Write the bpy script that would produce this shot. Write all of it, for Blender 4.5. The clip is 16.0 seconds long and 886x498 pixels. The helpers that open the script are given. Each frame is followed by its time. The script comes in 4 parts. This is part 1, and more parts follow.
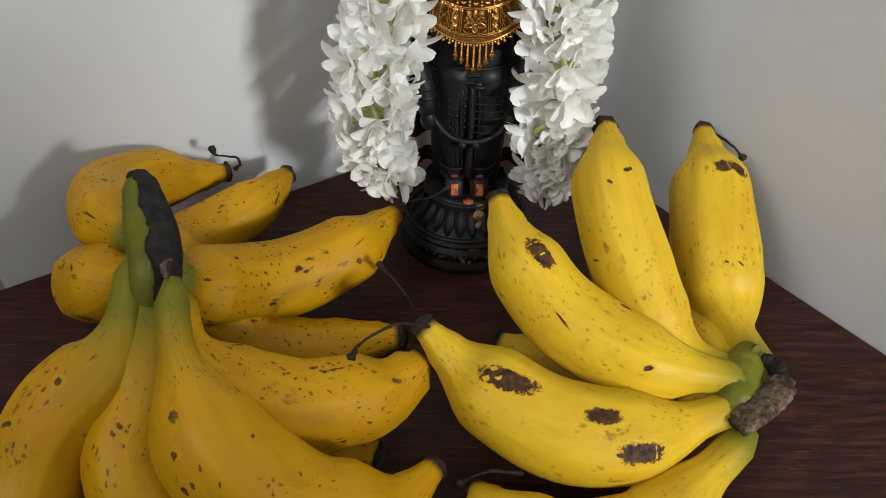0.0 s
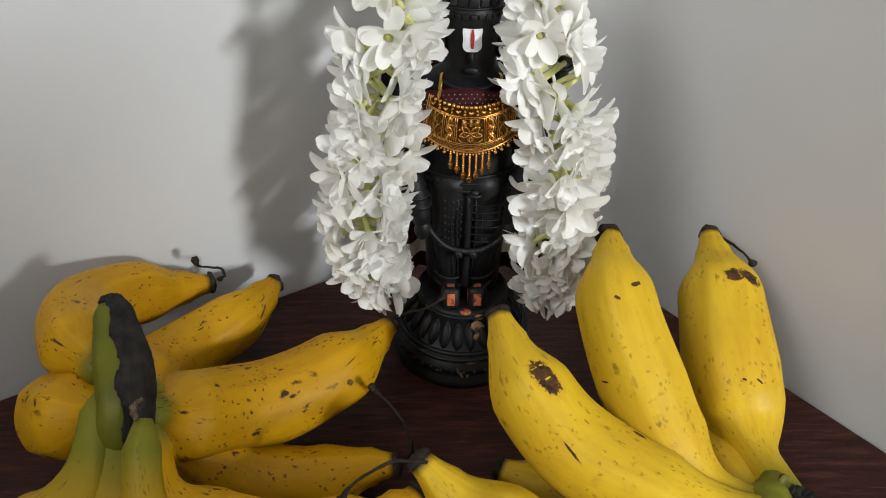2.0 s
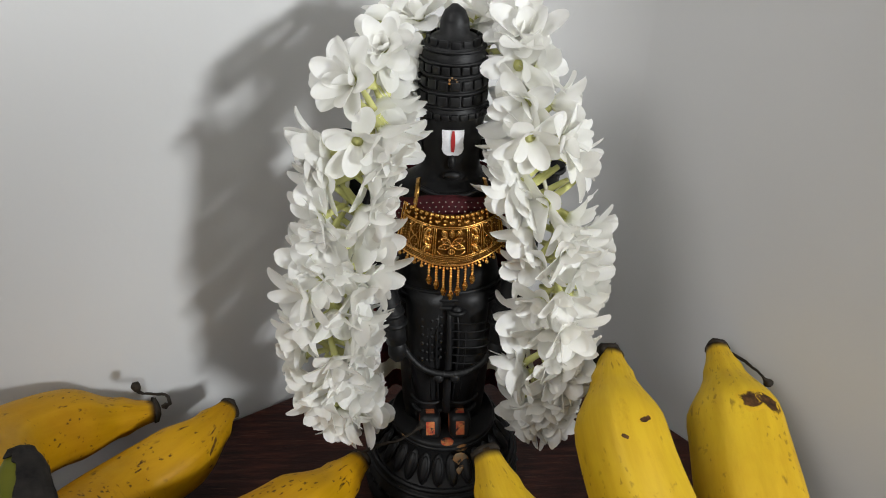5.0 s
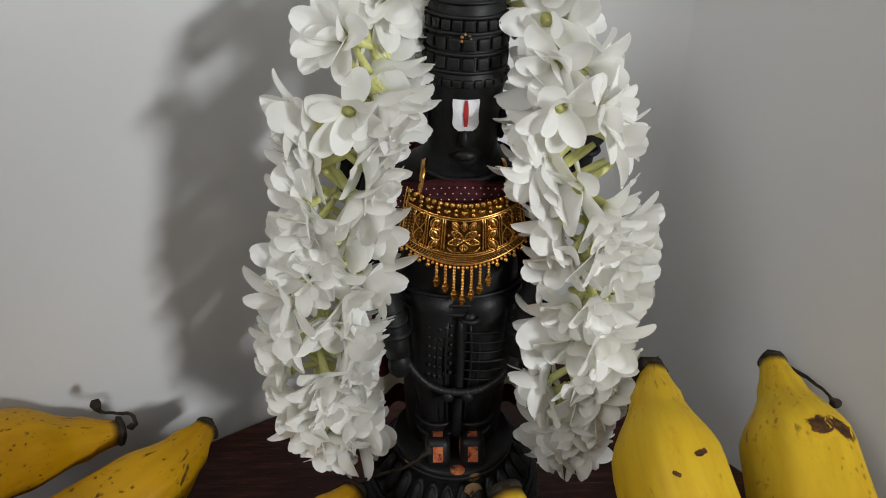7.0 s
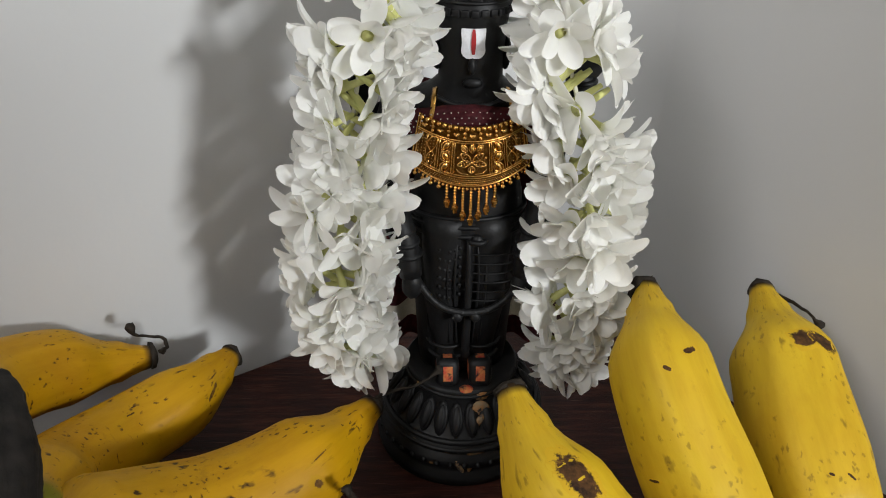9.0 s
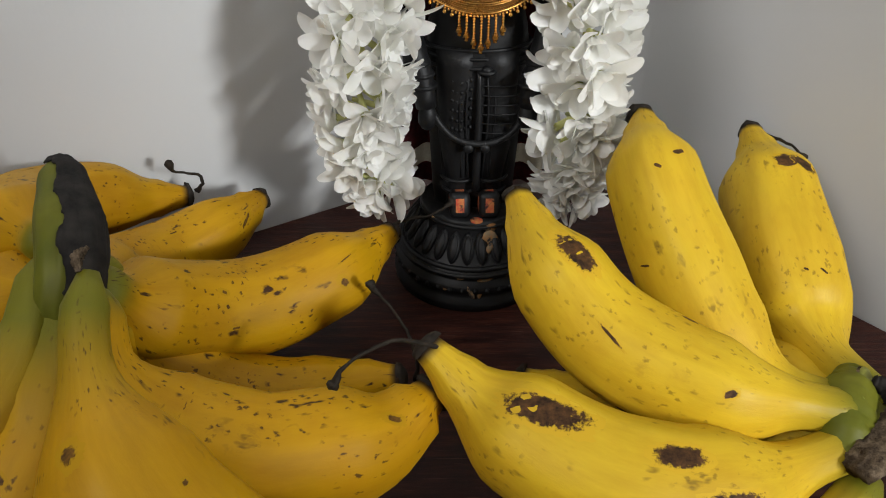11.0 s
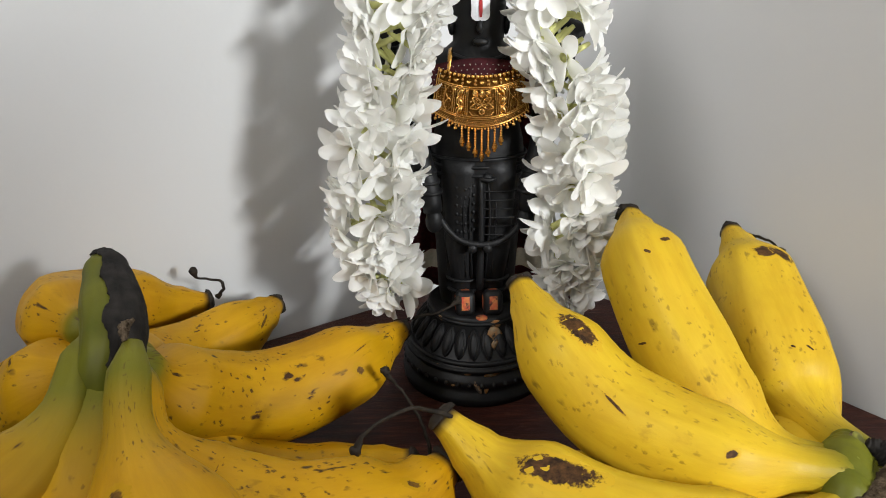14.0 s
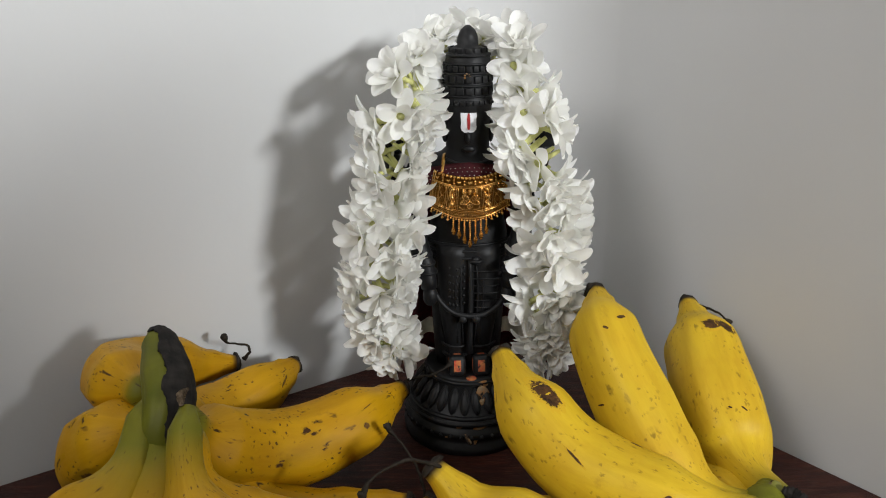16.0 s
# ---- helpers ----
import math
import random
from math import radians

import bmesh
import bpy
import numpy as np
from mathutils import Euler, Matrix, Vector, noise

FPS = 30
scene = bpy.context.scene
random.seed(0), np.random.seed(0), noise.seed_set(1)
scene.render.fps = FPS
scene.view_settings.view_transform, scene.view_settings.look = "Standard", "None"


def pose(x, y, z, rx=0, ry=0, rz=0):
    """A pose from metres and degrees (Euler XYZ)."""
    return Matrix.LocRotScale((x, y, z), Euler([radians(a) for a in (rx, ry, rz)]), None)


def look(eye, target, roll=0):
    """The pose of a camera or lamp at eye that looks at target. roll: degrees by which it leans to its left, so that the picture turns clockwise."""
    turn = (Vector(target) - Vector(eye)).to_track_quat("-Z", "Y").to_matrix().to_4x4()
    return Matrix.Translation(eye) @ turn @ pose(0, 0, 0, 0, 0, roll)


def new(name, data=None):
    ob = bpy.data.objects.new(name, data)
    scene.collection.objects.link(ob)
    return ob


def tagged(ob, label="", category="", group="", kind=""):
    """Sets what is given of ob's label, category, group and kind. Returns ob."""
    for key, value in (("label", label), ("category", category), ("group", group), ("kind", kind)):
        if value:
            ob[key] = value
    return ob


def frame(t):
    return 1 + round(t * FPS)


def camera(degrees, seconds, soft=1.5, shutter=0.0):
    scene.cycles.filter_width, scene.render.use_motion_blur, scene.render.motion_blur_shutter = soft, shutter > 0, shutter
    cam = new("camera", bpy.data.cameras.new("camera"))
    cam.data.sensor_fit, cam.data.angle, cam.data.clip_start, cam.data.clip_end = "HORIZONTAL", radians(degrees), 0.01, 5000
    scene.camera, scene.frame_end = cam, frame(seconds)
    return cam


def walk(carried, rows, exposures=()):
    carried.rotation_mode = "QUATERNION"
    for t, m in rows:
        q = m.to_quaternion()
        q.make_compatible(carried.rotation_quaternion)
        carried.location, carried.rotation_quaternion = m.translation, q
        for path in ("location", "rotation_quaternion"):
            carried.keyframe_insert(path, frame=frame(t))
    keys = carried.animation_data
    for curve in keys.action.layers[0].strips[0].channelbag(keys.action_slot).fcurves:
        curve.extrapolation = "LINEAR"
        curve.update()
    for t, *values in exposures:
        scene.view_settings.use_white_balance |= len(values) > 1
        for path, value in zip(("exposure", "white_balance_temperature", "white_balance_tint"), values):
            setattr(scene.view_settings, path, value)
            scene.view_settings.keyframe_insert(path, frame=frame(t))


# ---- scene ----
from mathutils.bvhtree import BVHTree

cam = camera(60.4, 16.0, 1.0)
METRES, EYE, TILT, LEAN, TURN = 0.42, 1.0924, -42.5, -0.94, 0.0
ROWS = [
    (0.0, 0.0, 0.0, 0.0, 0.0, 0.0, -0.0),
    (0.5, 0.0006, 0.0157, 0.0054, 0.09, 1.06, 0.28),
    (1.0, 0.0002, 0.0281, 0.0198, -0.07, 2.78, 0.45),
    (1.5, -0.0034, 0.042, 0.0318, -0.33, 4.18, 0.63),
    (2.0, -0.0036, 0.0571, 0.0545, -0.49, 5.57, 0.75),
    (2.5, -0.0044, 0.0679, 0.0677, -0.96, 6.67, 0.88),
    (3.0, -0.0098, 0.0805, 0.0777, -1.26, 8.07, 1.05),
    (3.5, -0.0194, 0.101, 0.0936, -1.36, 9.38, 1.11),
    (4.0, -0.0139, 0.1168, 0.1052, -1.88, 10.53, 1.23),
    (4.5, -0.0061, 0.1323, 0.1131, -2.19, 11.26, 1.5),
    (5.0, -0.0048, 0.1642, 0.1172, -2.3, 11.38, 1.53),
    (7.5, 0.001, 0.3074, 0.138, -1.53, 11.34, 1.34),
    (8.0, 0.0022, 0.2946, 0.1179, -1.45, 11.7, 1.46),
    (8.5, -0.0011, 0.275, 0.0926, -1.37, 11.56, 1.36),
    (9.0, -0.007, 0.2525, 0.0581, -1.19, 11.24, 1.34),
    (11.5, -0.0165, 0.1993, -0.124, -0.48, 7.92, 1.31),
    (12.0, -0.0205, 0.2007, -0.1519, -0.53, 7.62, 1.32),
    (12.5, -0.0364, 0.207, -0.2012, 0.21, 6.65, 1.28),
    (13.0, -0.0344, 0.2013, -0.2104, -0.06, 8.17, 1.75),
    (13.5, -0.0257, 0.1696, -0.2004, -0.49, 13.73, 2.45),
    (14.0, -0.0346, 0.1582, -0.1713, -0.64, 19.35, 2.58),
    (14.5, -0.033, 0.1475, -0.1742, -0.6, 21.94, 2.53),
    (15.0, -0.0353, 0.0921, -0.1854, -0.41, 23.32, 2.43),
    (15.5, -0.0278, 0.0012, -0.1948, 0.5, 23.02, 1.94),
    (16.0, -0.0195, -0.0158, -0.1838, -0.2, 22.31, 2.26),
]
EXPOSURES = [(0.0, 0.12), (3.0, 0.03), (5.0, -0.06), (7.5, -0.33), (9.0, -0.07), (11.5, 0.08), (12.5, -0.05), (13.0, 0.12), (13.5, 0.33), (14.5, 0.26), (15.5, 0.05), (16.0, -0.05)]
KEY_WATTS, SIDE_WATTS = 65.0, 17.0

walk(cam, [(t, pose(0, 0, EYE, TILT, LEAN, TURN) @ pose(METRES * x, METRES * y, METRES * z, 90 + pitch, roll, yaw)) for t, x, y, z, yaw, pitch, roll in ROWS],
     exposures=EXPOSURES)

# ---- plan: a table in the corner of a room; TOP is the height of its top ----
TOP = 0.75
CORNER = Vector((0.069, 0.5456, 0.0))
ALONG_LEFT = Vector((math.cos(radians(211.86)), math.sin(radians(211.86)), 0))
ALONG_RIGHT = Vector((math.cos(radians(-52.26)), math.sin(radians(-52.26)), 0))
CEILING = 2.7
ROOM_R, ROOM_L = 2.7, 1.7
WALL_END = 0.398          # the left wall stops here, at a return into a darker bay
N_LEFT = Vector((-ALONG_LEFT.y, ALONG_LEFT.x, 0))
N_LEFT = N_LEFT if N_LEFT.y < 0 else -N_LEFT
N_RIGHT = Vector((-ALONG_RIGHT.y, ALONG_RIGHT.x, 0))
N_RIGHT = N_RIGHT if N_RIGHT.x < 0 else -N_RIGHT

# ---- light: daylight from an unseen window behind the camera, plus added side fill ----
world = bpy.data.worlds.new("sky")
scene.world = world
world.use_nodes = True
wn = world.node_tree.nodes
sky = wn.new("ShaderNodeTexSky")
sky.sky_type, sky.sun_disc, sky.sun_elevation, sky.sun_rotation = "NISHITA", False, radians(35), radians(150)
wn["Background"].inputs["Strength"].default_value = 0.08
world.node_tree.links.new(sky.outputs[0], wn["Background"].inputs["Color"])


def area_lamp(name, place, target, width, height, watts, colour, roll=0):
    data = bpy.data.lights.new(name, "AREA")
    data.shape, data.size, data.size_y, data.energy, data.color = "RECTANGLE", width, height, watts, colour
    ob = new(name, data)
    ob.matrix_world = look(place, target, roll)
    return ob


# ---- materials ----
def material(name, rough=0.5, metal=0.0):
    m = bpy.data.materials.new(name)
    m.use_nodes = True
    b = m.node_tree.nodes["Principled BSDF"]
    b.inputs["Roughness"].default_value, b.inputs["Metallic"].default_value = rough, metal
    return m, m.node_tree.nodes, m.node_tree.links, b


def ramp(nodes, links, fac, stops):
    r = nodes.new("ShaderNodeValToRGB")
    while len(r.color_ramp.elements) < len(stops):
        r.color_ramp.elements.new(0.5)
    for e, (p, c) in zip(r.color_ramp.elements, stops):
        e.position, e.color = p, (*c, 1) if len(c) == 3 else c
    links.new(fac, r.inputs[0])
    return r.outputs[0]


def noise_tex(nodes, links, scale, detail=4.0, rough=0.5, coords="Object", stretch=None, dist=0.0):
    tc = nodes.new("ShaderNodeTexCoord")
    n = nodes.new("ShaderNodeTexNoise")
    n.inputs["Scale"].default_value, n.inputs["Detail"].default_value = scale, detail
    n.inputs["Roughness"].default_value, n.inputs["Distortion"].default_value = rough, dist
    src = tc.outputs[coords]
    if stretch:
        mp = nodes.new("ShaderNodeMapping")
        mp.inputs["Scale"].default_value = stretch[:3]
        if len(stretch) > 3:
            mp.inputs["Rotation"].default_value = (0, 0, radians(stretch[3]))
        links.new(src, mp.inputs[0])
        src = mp.outputs[0]
    links.new(src, n.inputs["Vector"])
    return n.outputs["Fac"]


def mix(nodes, links, fac, a, b, kind="MIX"):
    m = nodes.new("ShaderNodeMix")
    m.data_type, m.blend_type = "RGBA", kind
    for value, socket in ((fac, m.inputs[0]), (a, m.inputs[6]), (b, m.inputs[7])):
        if isinstance(value, (int, float)):
            socket.default_value = value
        elif isinstance(value, tuple):
            socket.default_value = (*value, 1)
        else:
            links.new(value, socket)
    return m.outputs[2]


def bump(nodes, links, b, height, strength, distance):
    n = nodes.new("ShaderNodeBump")
    n.inputs["Strength"].default_value, n.inputs["Distance"].default_value = strength, distance
    links.new(height, n.inputs["Height"])
    links.new(n.outputs[0], b.inputs["Normal"])


def plaster(name, colour):
    m, n, l, b = material(name, 0.75)
    big = noise_tex(n, l, 5, 3)
    c = ramp(n, l, big, [(0.3, tuple(v * 0.95 for v in colour)), (0.7, colour)])
    tc = noise_tex(n, l, 60, 6, 0.6)
    l.new(c, b.inputs["Base Color"])
    bump(n, l, b, tc, 0.12, 0.002)
    return m


def dark_wood():
    m, n, l, b = material("mahogany", 0.38)
    b.inputs["Specular IOR Level"].default_value = 0.22
    grain = noise_tex(n, l, 30, 8, 0.65, stretch=(1, 9, 9, 8))
    fine = noise_tex(n, l, 160, 6, 0.7, stretch=(1, 14, 14, 8))
    worn = noise_tex(n, l, 14, 5, 0.65, stretch=(1, 3, 3, 8))
    c = ramp(n, l, grain, [(0.28, (0.006, 0.0022, 0.0018)), (0.50, (0.030, 0.0085, 0.006)), (0.72, (0.085, 0.027, 0.016))])
    c = mix(n, l, ramp(n, l, fine, [(0.56, (0, 0, 0)), (0.72, (0.35, 0.35, 0.35))]), c, (0.12, 0.050, 0.034))
    c = mix(n, l, ramp(n, l, worn, [(0.50, (0, 0, 0)), (0.72, (0.7, 0.7, 0.7))]), c, (0.014, 0.0055, 0.005))
    for turn, lo in ((-24, 0.69), (47, 0.71), (8, 0.66)):
        scratch = noise_tex(n, l, 46, 3, 0.5, stretch=(1, 34, 34, turn))
        c = mix(n, l, ramp(n, l, scratch, [(lo, (0, 0, 0)), (lo + 0.03, (0.55,) * 3)]), c, (0.17, 0.085, 0.060))
    l.new(c, b.inputs["Base Color"])
    l.new(ramp(n, l, fine, [(0.3, (0.32,) * 3), (0.8, (0.6,) * 3)]), b.inputs["Roughness"])
    bump(n, l, b, fine, 0.35, 0.0008)
    return m


def banana_skin(name, tone, specks=1.0, neck=(0.05, 0.21), cover=0.0):
    """Skin in the banana's own straightened space: 'skin' holds metres along and across, 'ridge' is 1 on its edges."""
    m, n, l, b = material(name, 0.46)
    at, skin, edge = (n.new("ShaderNodeAttribute") for _ in range(3))
    at.attribute_name, skin.attribute_name, edge.attribute_name = "along", "skin", "ridge"
    info = n.new("ShaderNodeObjectInfo")
    shift = n.new("ShaderNodeVectorMath")
    shift.operation = "MULTIPLY_ADD"
    l.new(info.outputs["Random"], shift.inputs[0])
    shift.inputs[1].default_value = (3.1, 1.7, 2.3)
    l.new(skin.outputs["Vector"], shift.inputs[2])

    def grain(scale, detail, rough, stretch=(1, 1, 1)):
        mp, nz = n.new("ShaderNodeMapping"), n.new("ShaderNodeTexNoise")
        mp.inputs["Scale"].default_value = stretch
        nz.inputs["Scale"].default_value, nz.inputs["Detail"].default_value, nz.inputs["Roughness"].default_value = scale, detail, rough
        l.new(shift.outputs[0], mp.inputs[0])
        l.new(mp.outputs[0], nz.inputs["Vector"])
        return nz.outputs["Fac"]
    hue = ramp(n, l, info.outputs["Random"], [(0.0, tone), (1.0, tuple(v * 1.10 for v in tone))])
    patch = grain(24, 4, 0.6)
    c = mix(n, l, ramp(n, l, patch, [(0.36, (0, 0, 0)), (0.72, (0.8,) * 3)]), hue, tuple(v * k for v, k in zip(tone, (0.92, 0.82, 0.75))))
    # long fibres and a fine dull bloom
    c = mix(n, l, 1.0, c, ramp(n, l, grain(120, 5, 0.65, (0.22, 1, 1)), [(0.34, (0.86, 0.83, 0.76)), (0.60, (1, 1, 1))]), "MULTIPLY")
    # rust-coloured scuffs
    c = mix(n, l, ramp(n, l, grain(46, 6, 0.72, (0.7, 1, 1)), [(0.60, (0, 0, 0)), (0.70, (0.55 * specks,) * 3)]), c, (0.24, 0.115, 0.010))
    # the edges are paler, and rubbed brown in places
    c = mix(n, l, ramp(n, l, edge.outputs["Fac"], [(0.72, (0, 0, 0)), (0.98, (0.30,) * 3)]), c, tuple(min(1.0, v * 1.22 + 0.01) for v in tone))
    rubbed = mix(n, l, 1.0, ramp(n, l, edge.outputs["Fac"], [(0.88, (0, 0, 0)), (0.97, (1, 1, 1))]), ramp(n, l, grain(90, 5, 0.7), [(0.58, (0, 0, 0)), (0.66, (0.75,) * 3)]), "MULTIPLY")
    c = mix(n, l, rubbed, c, (0.10, 0.045, 0.008))
    # the neck turns green towards the crown, the tip goes dull
    c = mix(n, l, ramp(n, l, at.outputs["Fac"], [(neck[0], (1, 1, 1)), (neck[0] * 0.5 + neck[1] * 0.5, (0.38,) * 3), (neck[1], (0.0, 0.0, 0.0))]), c, (0.150, 0.142, 0.010))
    c = mix(n, l, ramp(n, l, at.outputs["Fac"], [(0.972, (0, 0, 0)), (0.992, (1, 1, 1))]), c, (0.05, 0.03, 0.015))
    # specks: dots, short dashes along, and a few larger marks
    for scale, size, lo, stretch, dark in ((300, 0.20, 0.50, (0.75, 1, 1), 0.85), (165, 0.17, 0.53, (0.45, 1, 1), 1.0), (85, 0.10, 0.60, (0.6, 1, 1), 1.0), (120, 0.13, 0.60, (1.6, 0.7, 0.7), 1.0)):
        v, mp, warp, nz, sc = (n.new("ShaderNode" + k) for k in ("TexVoronoi", "Mapping", "VectorMath", "TexNoise", "VectorMath"))
        v.inputs["Scale"].default_value = scale
        mp.inputs["Scale"].default_value = stretch
        warp.operation, sc.operation = "ADD", "SCALE"
        nz.inputs["Scale"].default_value = scale * 2.0
        sc.inputs["Scale"].default_value = 0.9 / scale
        l.new(shift.outputs[0], mp.inputs[0])
        l.new(mp.outputs[0], nz.inputs["Vector"])
        l.new(nz.outputs["Color"], sc.inputs[0])
        l.new(mp.outputs[0], warp.inputs[0])
        l.new(sc.outputs[0], warp.inputs[1])
        l.new(warp.outputs[0], v.inputs["Vector"])
        spot = ramp(n, l, v.outputs["Distance"], [(size * 0.7, (1, 1, 1)), (size + 0.09, (0, 0, 0))])
        where = ramp(n, l, grain(30 + scale * 0.05, 3, 0.6), [(lo - cover, (0, 0, 0)), (lo - cover + 0.07, (specks * dark,) * 3)])
        c = mix(n, l, mix(n, l, 1.0, spot, where, "MULTIPLY"), c, (0.050, 0.020, 0.006))
    l.new(c, b.inputs["Base Color"])
    fine = grain(90, 7, 0.65, (0.5, 1, 1))
    l.new(ramp(n, l, patch, [(0.3, (0.42,) * 3), (0.7, (0.60,) * 3)]), b.inputs["Roughness"])
    b.inputs["Subsurface Weight"].default_value = 0.06
    b.inputs["Subsurface Radius"].default_value = (0.006, 0.004, 0.001)
    b.inputs["Specular IOR Level"].default_value = 0.20
    bump(n, l, b, fine, 0.25, 0.0012)
    return m


def mottled(name, a, c2, scale, rough, bumpy=0.3, depth=0.001, metal=0.0):
    m, n, l, b = material(name, rough, metal)
    f = noise_tex(n, l, scale, 6, 0.65)
    c = ramp(n, l, f, [(0.3, a), (0.7, c2)])
    c = mix(n, l, ramp(n, l, noise_tex(n, l, scale * 4, 4), [(0.4, (0, 0, 0)), (0.8, (0.6,) * 3)]), c, tuple((u + v) / 3 for u, v in zip(a, c2)))
    l.new(c, b.inputs["Base Color"])
    bump(n, l, b, f, bumpy, depth)
    return m


WALL = plaster("white_plaster", (0.60, 0.60, 0.595))
# unseen walls are coloured darker than WALL to cut the bounced fill light
WALL_LOW_BOUNCE = plaster("low_bounce_plaster", (0.30, 0.285, 0.265))
FLOOR = mottled("floor_tile", (0.42, 0.40, 0.37), (0.50, 0.48, 0.45), 6, 0.35)
WOOD = dark_wood()
SKIN = banana_skin("banana_skin", (0.58, 0.385, 0.018), 0.55)
# left bunch: riper orange tone, with some of its shade put into the colour
SKIN_RIPE_SHADED = banana_skin("banana_skin_riper_shaded", (0.485, 0.262, 0.003), 1.0, (0.02, 0.10), 0.025)
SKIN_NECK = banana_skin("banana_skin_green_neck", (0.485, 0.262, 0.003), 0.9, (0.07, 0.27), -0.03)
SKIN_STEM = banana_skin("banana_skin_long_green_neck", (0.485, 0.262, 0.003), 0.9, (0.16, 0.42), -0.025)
CUT = mottled("dry_black_cut", (0.006, 0.005, 0.005), (0.030, 0.026, 0.022), 160, 0.85, 0.6, 0.001)
CUT.node_tree.nodes["Principled BSDF"].inputs["Specular IOR Level"].default_value = 0.2


def fibrous(name, dark, pale):
    """Torn, dried fibres that run one way."""
    m, n, l, b = material(name, 0.9)
    lines = noise_tex(n, l, 240, 6, 0.75, stretch=(1.6, 1.6, 0.35, 30))
    c = ramp(n, l, lines, [(0.36, dark), (0.52, tuple((u + v) / 2 for u, v in zip(dark, pale))), (0.66, pale)])
    c = mix(n, l, ramp(n, l, noise_tex(n, l, 120, 4, 0.6), [(0.48, (0, 0, 0)), (0.62, (0.8,) * 3)]), c, dark)
    l.new(c, b.inputs["Base Color"])
    bump(n, l, b, lines, 1.0, 0.0018)
    return m


HUSK = fibrous("dry_grey_cut", (0.035, 0.022, 0.013), (0.25, 0.185, 0.12))
GREEN = mottled("green_stem", (0.080, 0.090, 0.008), (0.150, 0.145, 0.012), 60, 0.5, 0.2)
GREEN.node_tree.nodes["Principled BSDF"].inputs["Specular IOR Level"].default_value = 0.18
GREEN_CUT = mottled("green_cut", (0.16, 0.165, 0.018), (0.25, 0.24, 0.030), 80, 0.55, 0.2)


def bruised(name, dark, mid, tone, solid):
    """A bruise that breaks up into the skin's own yellow towards its rim."""
    m, n, l, b = material(name, 0.6)
    at = n.new("ShaderNodeAttribute")
    at.attribute_name = "along"
    add = n.new("ShaderNodeMath")
    add.operation = "MULTIPLY_ADD"
    l.new(noise_tex(n, l, 420, 5, 0.7), add.inputs[0])
    add.inputs[1].default_value = 0.55
    half = n.new("ShaderNodeMath")
    half.operation = "MULTIPLY"
    half.inputs[1].default_value = 0.5
    l.new(at.outputs["Fac"], half.inputs[0])
    l.new(half.outputs[0], add.inputs[2])
    b.inputs["Specular IOR Level"].default_value = 0.15
    inner = ramp(n, l, noise_tex(n, l, 260, 4, 0.7), [(0.35, dark), (0.65, mid)])
    c = mix(n, l, ramp(n, l, add.outputs[0], [(solid, (0, 0, 0)), (solid + 0.08, (1, 1, 1))]), inner, tuple(v * 0.92 for v in tone))
    l.new(c, b.inputs["Base Color"])
    bump(n, l, b, add.outputs[0], 0.2, 0.0005)
    return m


BRUISE = bruised("bruised_skin", (0.018, 0.009, 0.005), (0.105, 0.048, 0.016), (0.62, 0.385, 0.020), 0.58)
BRUISE_RIPE = bruised("bruised_riper_skin", (0.045, 0.020, 0.007), (0.170, 0.080, 0.012), (0.48, 0.262, 0.006), 0.47)
STALK = mottled("dried_stalk", (0.010, 0.008, 0.006), (0.042, 0.033, 0.025), 260, 0.8, 0.5)
for dull in (STALK, HUSK):
    dull.node_tree.nodes["Principled BSDF"].inputs["Specular IOR Level"].default_value = 0.15
STONE = mottled("black_stone", (0.004, 0.004, 0.0043), (0.012, 0.012, 0.0125), 90, 0.50, 0.5, 0.0009)
STONE.node_tree.nodes["Principled BSDF"].inputs["Specular IOR Level"].default_value = 0.28
PAINT_WHITE = mottled("white_paint", (0.72, 0.73, 0.76), (0.82, 0.82, 0.84), 200, 0.6, 0.3, 0.0004)
PAINT_RED = mottled("red_paint", (0.30, 0.010, 0.012), (0.38, 0.02, 0.02), 200, 0.6)


def powdered(name, a, c2):
    """Powder rubbed on the black stone, thin and patchy."""
    m, n, l, b = material(name, 0.85)
    c = ramp(n, l, noise_tex(n, l, 330, 4, 0.6), [(0.35, a), (0.65, c2)])
    c = mix(n, l, ramp(n, l, noise_tex(n, l, 190, 5, 0.7), [(0.52, (0, 0, 0)), (0.62, (1, 1, 1))]), c, (0.012, 0.011, 0.011))
    l.new(c, b.inputs["Base Color"])
    bump(n, l, b, noise_tex(n, l, 400, 4, 0.6), 0.5, 0.0006)
    return m


KUMKUM = powdered("orange_red_powder", (0.36, 0.030, 0.016), (0.42, 0.15, 0.04))
TURMERIC = powdered("flaked_ochre_powder", (0.30, 0.13, 0.03), (0.20, 0.15, 0.09))
GOLD = mottled("gold", (0.56, 0.275, 0.060), (0.80, 0.47, 0.14), 200, 0.25, 0.15, 0.0003, 1.0)
# backing plate's gold: the shade of the openwork is put into its colour
GOLD_SHADED = mottled("gold_recess_shade", (0.12, 0.048, 0.010), (0.42, 0.19, 0.04), 420, 0.38, 0.9, 0.0010, 1.0)


